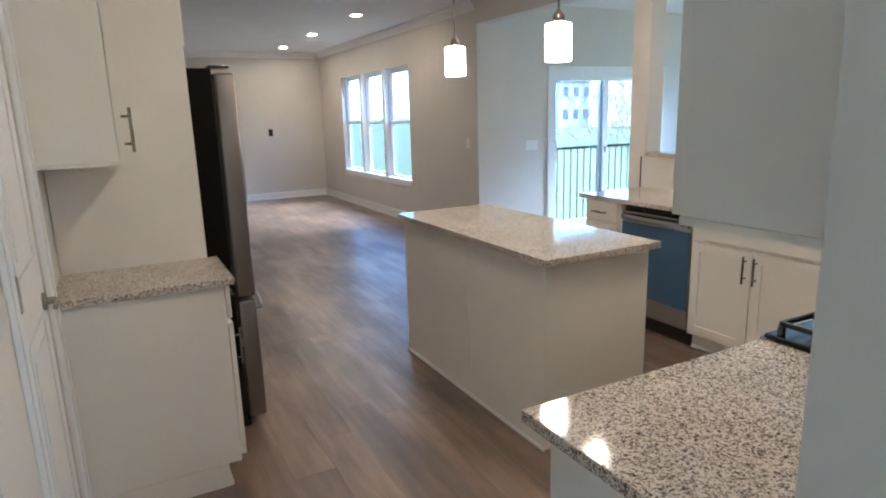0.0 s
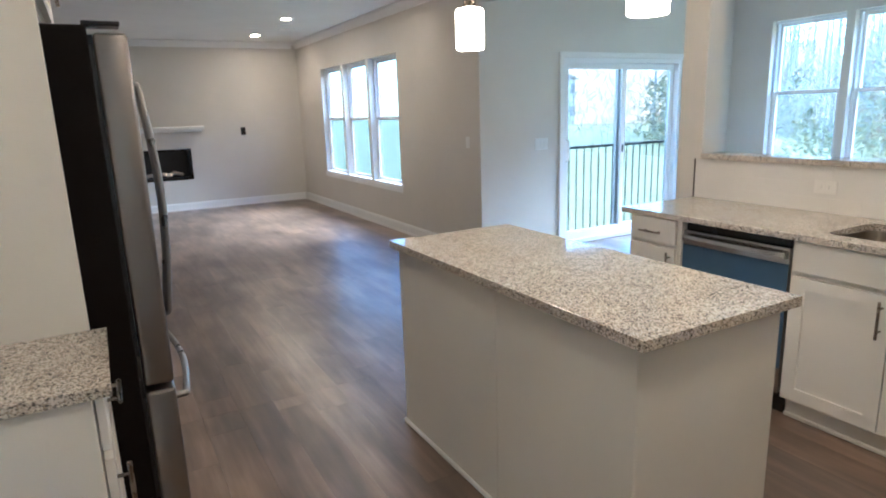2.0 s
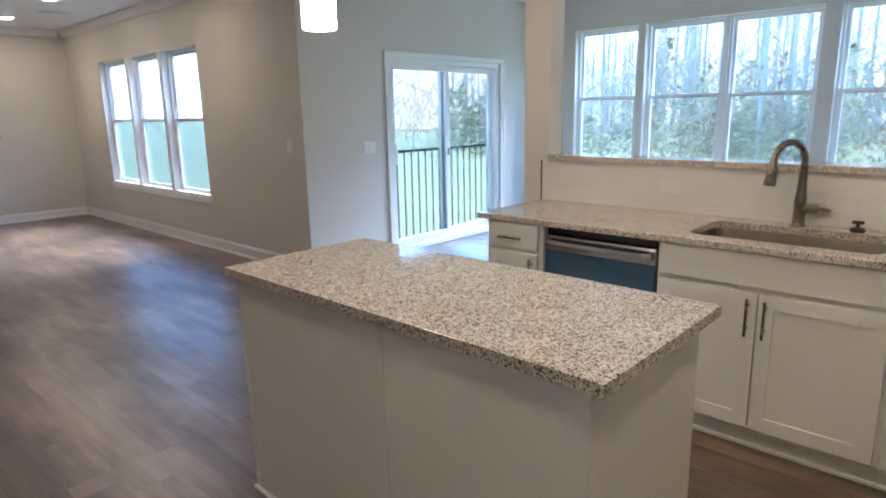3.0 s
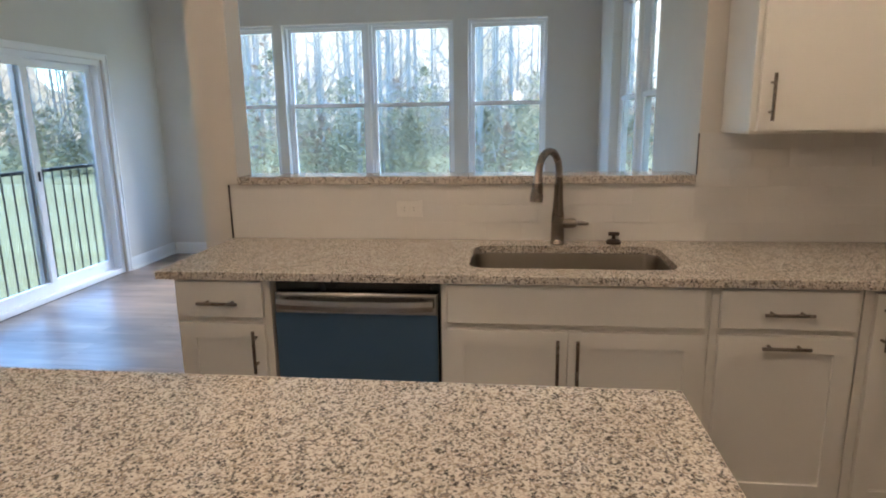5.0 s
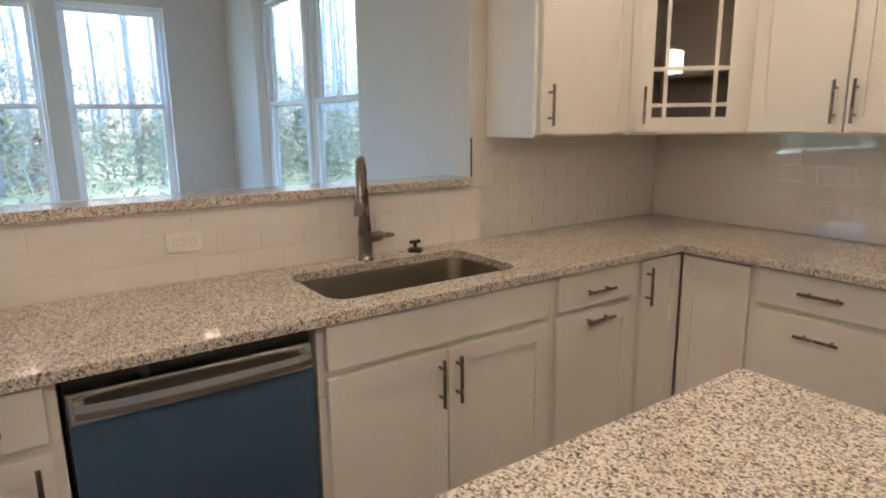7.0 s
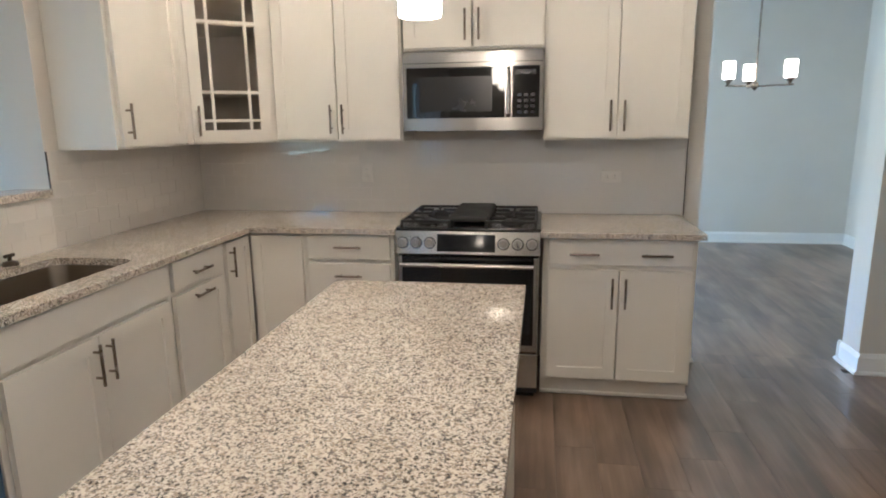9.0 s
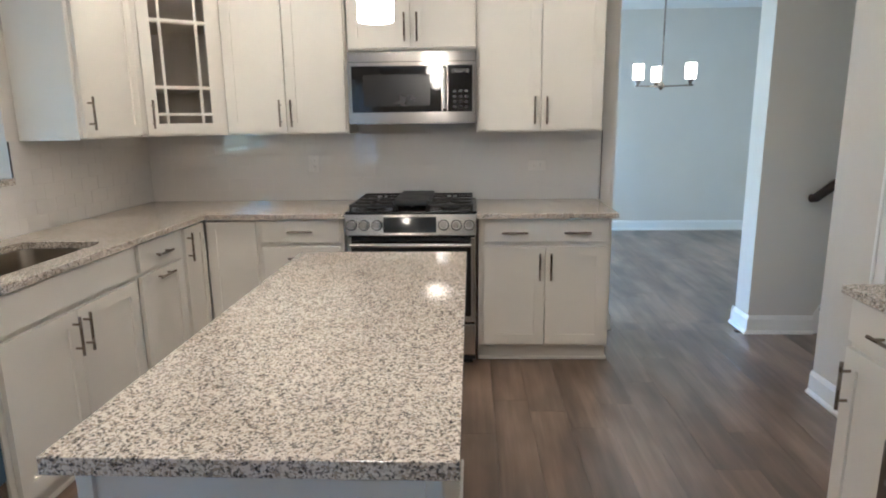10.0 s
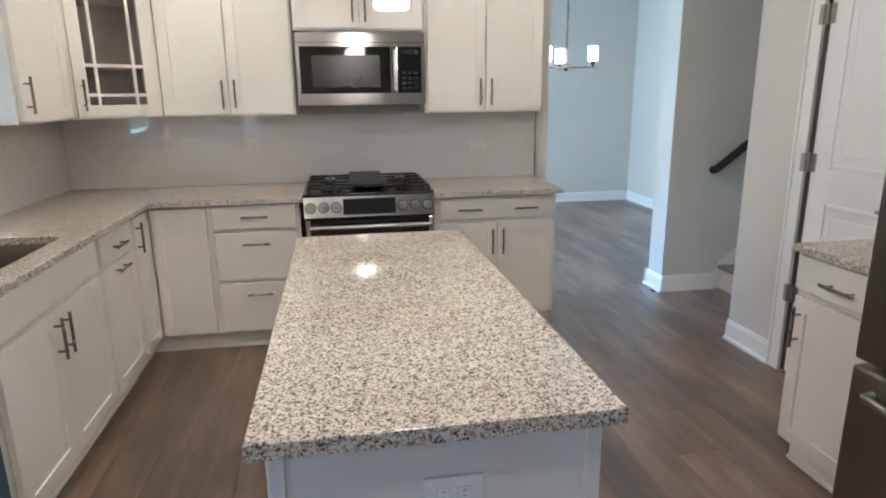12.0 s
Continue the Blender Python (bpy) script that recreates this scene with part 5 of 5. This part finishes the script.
def far_woods():
    rng = random.Random(7)
    wood, leaf, rust = B(), B(), B()

    def trunk(x, y, h, r):
        lean = rng.uniform(-0.3, 0.3)
        pts = [(x, y, GROUND - 0.1), (x + lean * 0.4, y, GROUND + h * 0.4), (x + lean, y + lean * 0.5, GROUND + h * 0.75), (x + lean * 1.3, y, GROUND + h)]
        tube(wood, pts, [r, r * 0.8, r * 0.45, r * 0.1], 5)
        for _ in range(14):
            k = rng.uniform(0.12, 0.95)
            a = rng.uniform(0, 2 * math.pi)
            L = h * rng.uniform(0.08, 0.2)
            p = Vector((x + lean * k, y, GROUND + h * k))
            q = p + Vector((math.cos(a) * L * 0.6, math.sin(a) * L * 0.6, L * 0.5))
            e = q + Vector((math.cos(a) * L * 0.3, math.sin(a) * L * 0.3, L * 0.6))
            tube(wood, [p, q, e], [r * 0.28, r * 0.16, r * 0.04], 4)

    def clump(bm, x, y, z, rad, hgt, count, size):
        for _ in range(count):
            a, u, w = rng.uniform(0, 2 * math.pi), rng.uniform(0, 1), rng.uniform(0, 1) ** 0.7
            k = (1 - u) ** 0.6 * rad * w
            c = Vector((x + k * math.cos(a), y + k * math.sin(a), z + u * hgt))
            t1 = Vector((rng.uniform(-1, 1), rng.uniform(-1, 1), rng.uniform(-0.6, 0.6))).normalized() * size * rng.uniform(0.5, 1.3)
            t2 = t1.cross(Vector((rng.uniform(-1, 1), rng.uniform(-1, 1), 1))).normalized() * size * rng.uniform(0.25, 0.6)
            bm.faces.new([bm.verts.new(c + t1), bm.verts.new(c + t2), bm.verts.new(c - t1), bm.verts.new(c - t2)])

    for _ in range(150):
        trunk(rng.uniform(24, 60), rng.uniform(-36, 16), rng.uniform(8, 17), rng.uniform(0.04, 0.13))
    for _ in range(110):
        trunk(rng.uniform(38, 60), rng.uniform(16, 38), rng.uniform(8, 14), rng.uniform(0.06, 0.14))
    for _ in range(160):
        clump(leaf, rng.uniform(20, 44), rng.uniform(-28, 15), GROUND, rng.uniform(1.0, 2.6), rng.uniform(1.4, 4.6), 420, 0.11)
    for _ in range(34):
        clump(rust, rng.uniform(20, 36), rng.uniform(-18, 13), GROUND, rng.uniform(0.7, 1.8), rng.uniform(1.5, 5.5), 130, 0.12)
    for _ in range(22):
        x = rng.uniform(26, 44)
        clump(leaf, x, x * rng.uniform(0.62, 0.96), GROUND, rng.uniform(1.0, 2.2), rng.uniform(1.4, 4.2), 220, 0.18)
    for _ in range(420):
        x, y, h = rng.uniform(24, 62), rng.uniform(-36, 34), rng.uniform(3, 9)
        for _ in range(70):
            c = Vector((x + rng.gauss(0, 1.1), y + rng.gauss(0, 1.1), GROUND + rng.uniform(0.5, h)))
            t1 = Vector((rng.gauss(0, 0.5), rng.gauss(0, 0.5), rng.uniform(0.2, 1.0))).normalized() * rng.uniform(0.3, 0.9)
            t2 = t1.cross(Vector((rng.uniform(-1, 1), rng.uniform(-1, 1), 0.1))).normalized() * rng.uniform(0.012, 0.03)
            wood.faces.new([wood.verts.new(c + t1), wood.verts.new(c + t2), wood.verts.new(c - t1), wood.verts.new(c - t2)])
    for nm, bmx, mat, lab in (("bare_woods", wood, BARK, "bare grey trunks of a winter wood"), ("undergrowth", leaf, LEAF, "evergreen shrubs at the wood's edge"), ("russet_shrubs", rust, RUST, "russet leaved shrubs at the wood's edge")):
        tagged(new(nm, mesh_of(nm, bmx, mat)), lab, "woods", "", "stuff")


far_woods()


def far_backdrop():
    """A self-lit line of hazy woods beyond the near trees, with an uneven top."""
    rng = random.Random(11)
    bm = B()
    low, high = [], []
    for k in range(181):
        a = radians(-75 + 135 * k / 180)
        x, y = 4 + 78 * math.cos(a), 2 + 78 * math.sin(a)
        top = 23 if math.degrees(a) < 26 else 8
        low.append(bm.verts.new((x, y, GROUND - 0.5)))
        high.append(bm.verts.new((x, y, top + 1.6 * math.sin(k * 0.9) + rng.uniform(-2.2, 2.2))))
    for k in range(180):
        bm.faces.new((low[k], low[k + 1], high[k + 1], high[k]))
    structure("backdrop", bm, HAZY_GLOW, "self-lit backdrop of grey far woods with painted haze", "backdrop")


far_backdrop()


def neighbour_house():
    root = thing("neighbour_house", pose(52.0, 66.0, GROUND, 0, 0, 18), "white two-storey neighbouring house far across the lawn", "house")
    part("wall", bx(B(), (-6, -4.5, 0), (6, 4.5, 5.6)), SIDING, root, "white siding")
    part("roof", prism(B(), [(-5.0, 5.55), (5.0, 5.55), (0, 8.4)], "x", -6.4, 6.4), ROOFING, root, "grey shingle roof")
    for z in (1.0, 3.7):
        for i in range(5):
            x = -4.6 + 2.3 * i
            wd = part("window", bx(B(), (x - 0.6, -4.56, z), (x + 0.6, -4.501, z + 1.4)), TRIM, root)
            for s in (-1, 1):
                part("pane", bx(B(), (x + s * 0.3 - 0.24, -4.58, z + 0.1), (x + s * 0.3 + 0.24, -4.561, z + 1.3)), ROOFING, wd)


neighbour_house()


# ---- backsplash tiles and floor planks ----
def chamfered(w, l, h, c):
    """A flat piece, w by l, its top at 0, with chamfered top edges."""
    vs, fs = [], []
    for inset, z in ((0, -h), (0, -c), (c, 0)):
        vs += [(inset, inset, z), (w - inset, inset, z), (w - inset, l - inset, z), (inset, l - inset, z)]
    for r_ in (0, 4):
        for k in range(4):
            j = (k + 1) % 4
            fs.append((r_ + k, r_ + j, r_ + 4 + j, r_ + 4 + k))
    fs.append((8, 9, 10, 11))
    return vs, fs


piece_meshes = {}


def piece(name, w, l, h, c, material):
    key = (name, round(w, 4), round(l, 4))
    if key not in piece_meshes:
        me = bpy.data.meshes.new(name)
        vs, fs = chamfered(w, l, h, c)
        me.from_pydata(vs, [], fs)
        me.materials.append(material)
        piece_meshes[key] = me
    return piece_meshes[key]


TW, TH, TG = 0.1524, 0.0762, 0.0012


def tile_field(name, m, u1, zones, label):
    """Subway tiles in running bond; zones are (u0, u1, height). Local x along the wall, y up, z out of it."""
    bm = B()
    for a, b, h in zones:
        bx(bm, (a, 0, 0), (b, h, 0.0055))
    root = structure(name, bm, GROUT, label, "backsplash")
    root.matrix_basis = m
    for a, b, hgt in zones:
        row, v = 0, 0.0
        while v < hgt - 0.006:
            h = min(TH, hgt - v) - TG
            u = math.floor(a / (TW)) * TW - (TW / 2 if row % 2 else 0)
            while u < b - 0.004:
                lo, hi = max(u, a), min(u + TW, b)
                if hi - lo > 0.012:
                    t = new("tile", piece("tile", hi - lo - TG, h, 0.003, 0.0008, TILE))
                    t.parent = root
                    t.matrix_basis = pose(lo + TG / 2, v + TG / 2, 0.0065)
                u += TW
            v += TH
            row += 1
    return root


# turned so that local z points into the room
tile_field("backsplash_range", Matrix(((-1, 0, 0, KX - 0.009), (0, 0, 1, 0.0), (0, 1, 0, 0.9155), (0, 0, 0, 1))), 3.0, [(0.0, KX - 0.705, 0.444)], "glossy off-white subway tile backsplash")
tile_field("backsplash_sink", Matrix(((0, 0, -1, KX), (1, 0, 0, 0.0), (0, 1, 0, 0.9155), (0, 0, 0, 1))), 3.3, [(0.0, 1.277, 0.444), (1.277, 3.281, 0.241)], "glossy off-white subway tile backsplash")

for name, spot, size in (("left_end", (KX - 0.0125, 3.2815, 0.9155), (0.012, 0.004, 0.241)), ("jamb_end", (KX - 0.0125, 1.2725, 1.1925), (0.012, 0.004, 0.167)), ("range_end", (0.6995, 0.0005, 0.9155), (0.004, 0.012, 0.444))):
    structure("trim_" + name, bx(B(), spot, tuple(a + b for a, b in zip(spot, size))), BRONZE, "thin dark metal edge strip beside the wall tiles", "trim")

PW, PL = 0.18, 1.22
rest_v, rest_f = [], []
rng = random.Random(3)


def planks(x0, x1, y0, y1):
    i0, i1 = math.floor(x0 / PW), math.ceil(x1 / PW)
    for i in range(i0, i1):
        lo, hi = max(i * PW, x0), min((i + 1) * PW, x1)
        if hi - lo < 0.008:
            continue
        y = y0 - rng.uniform(0, PL)
        while y < y1:
            a, b = max(y, y0), min(y + PL, y1)
            y += PL
            if b - a < 0.01:
                continue
            cx, cy = (lo + hi) / 2, (a + b) / 2
            if -0.9 < cx < 3.7 and -1.2 < cy < 7.2:
                p = new("plank", piece("plank", hi - lo - 0.0007, b - a - 0.0007, 0.010, 0.00015, WOOD))
                p.parent = floor
                p.location = (lo + 0.00035, a + 0.00035, 0.0)
            else:
                vs, fs = chamfered(hi - lo - 0.0007, b - a - 0.0007, 0.010, 0.00015)
                k = len(rest_v)
                rest_v.extend((lo + 0.00035 + q[0], a + 0.00035 + q[1], q[2]) for q in vs)
                rest_f.extend(tuple(k + j for j in f) for f in fs)


planks(LIV_W, KX + WT, 3.79, SUN_N + 0.075)
planks(LIV_W, KX, SUN_N + 0.075, FAR_Y)
planks(LEFT_X, KX, 0.0, 3.79)
planks(KX, KX + WT, 3.42, 3.79)
planks(-0.9, LEFT_X, 0.055, 0.98)
planks(-0.29, 0.61, -0.15, 0.0)
planks(DIN_W, DIN_E, DIN_S, -0.15)
planks(KX + WT, BACK_X, SUN_S, SUN_N)
me = bpy.data.meshes.new("floor_planks")
me.from_pydata(rest_v, [], rest_f)
me.materials.append(WOOD)
fp = new("floor_planks", me)
fp.parent = floor
tagged(fp, "brown wood-look planks of the farther rooms", "", "", "stuff")
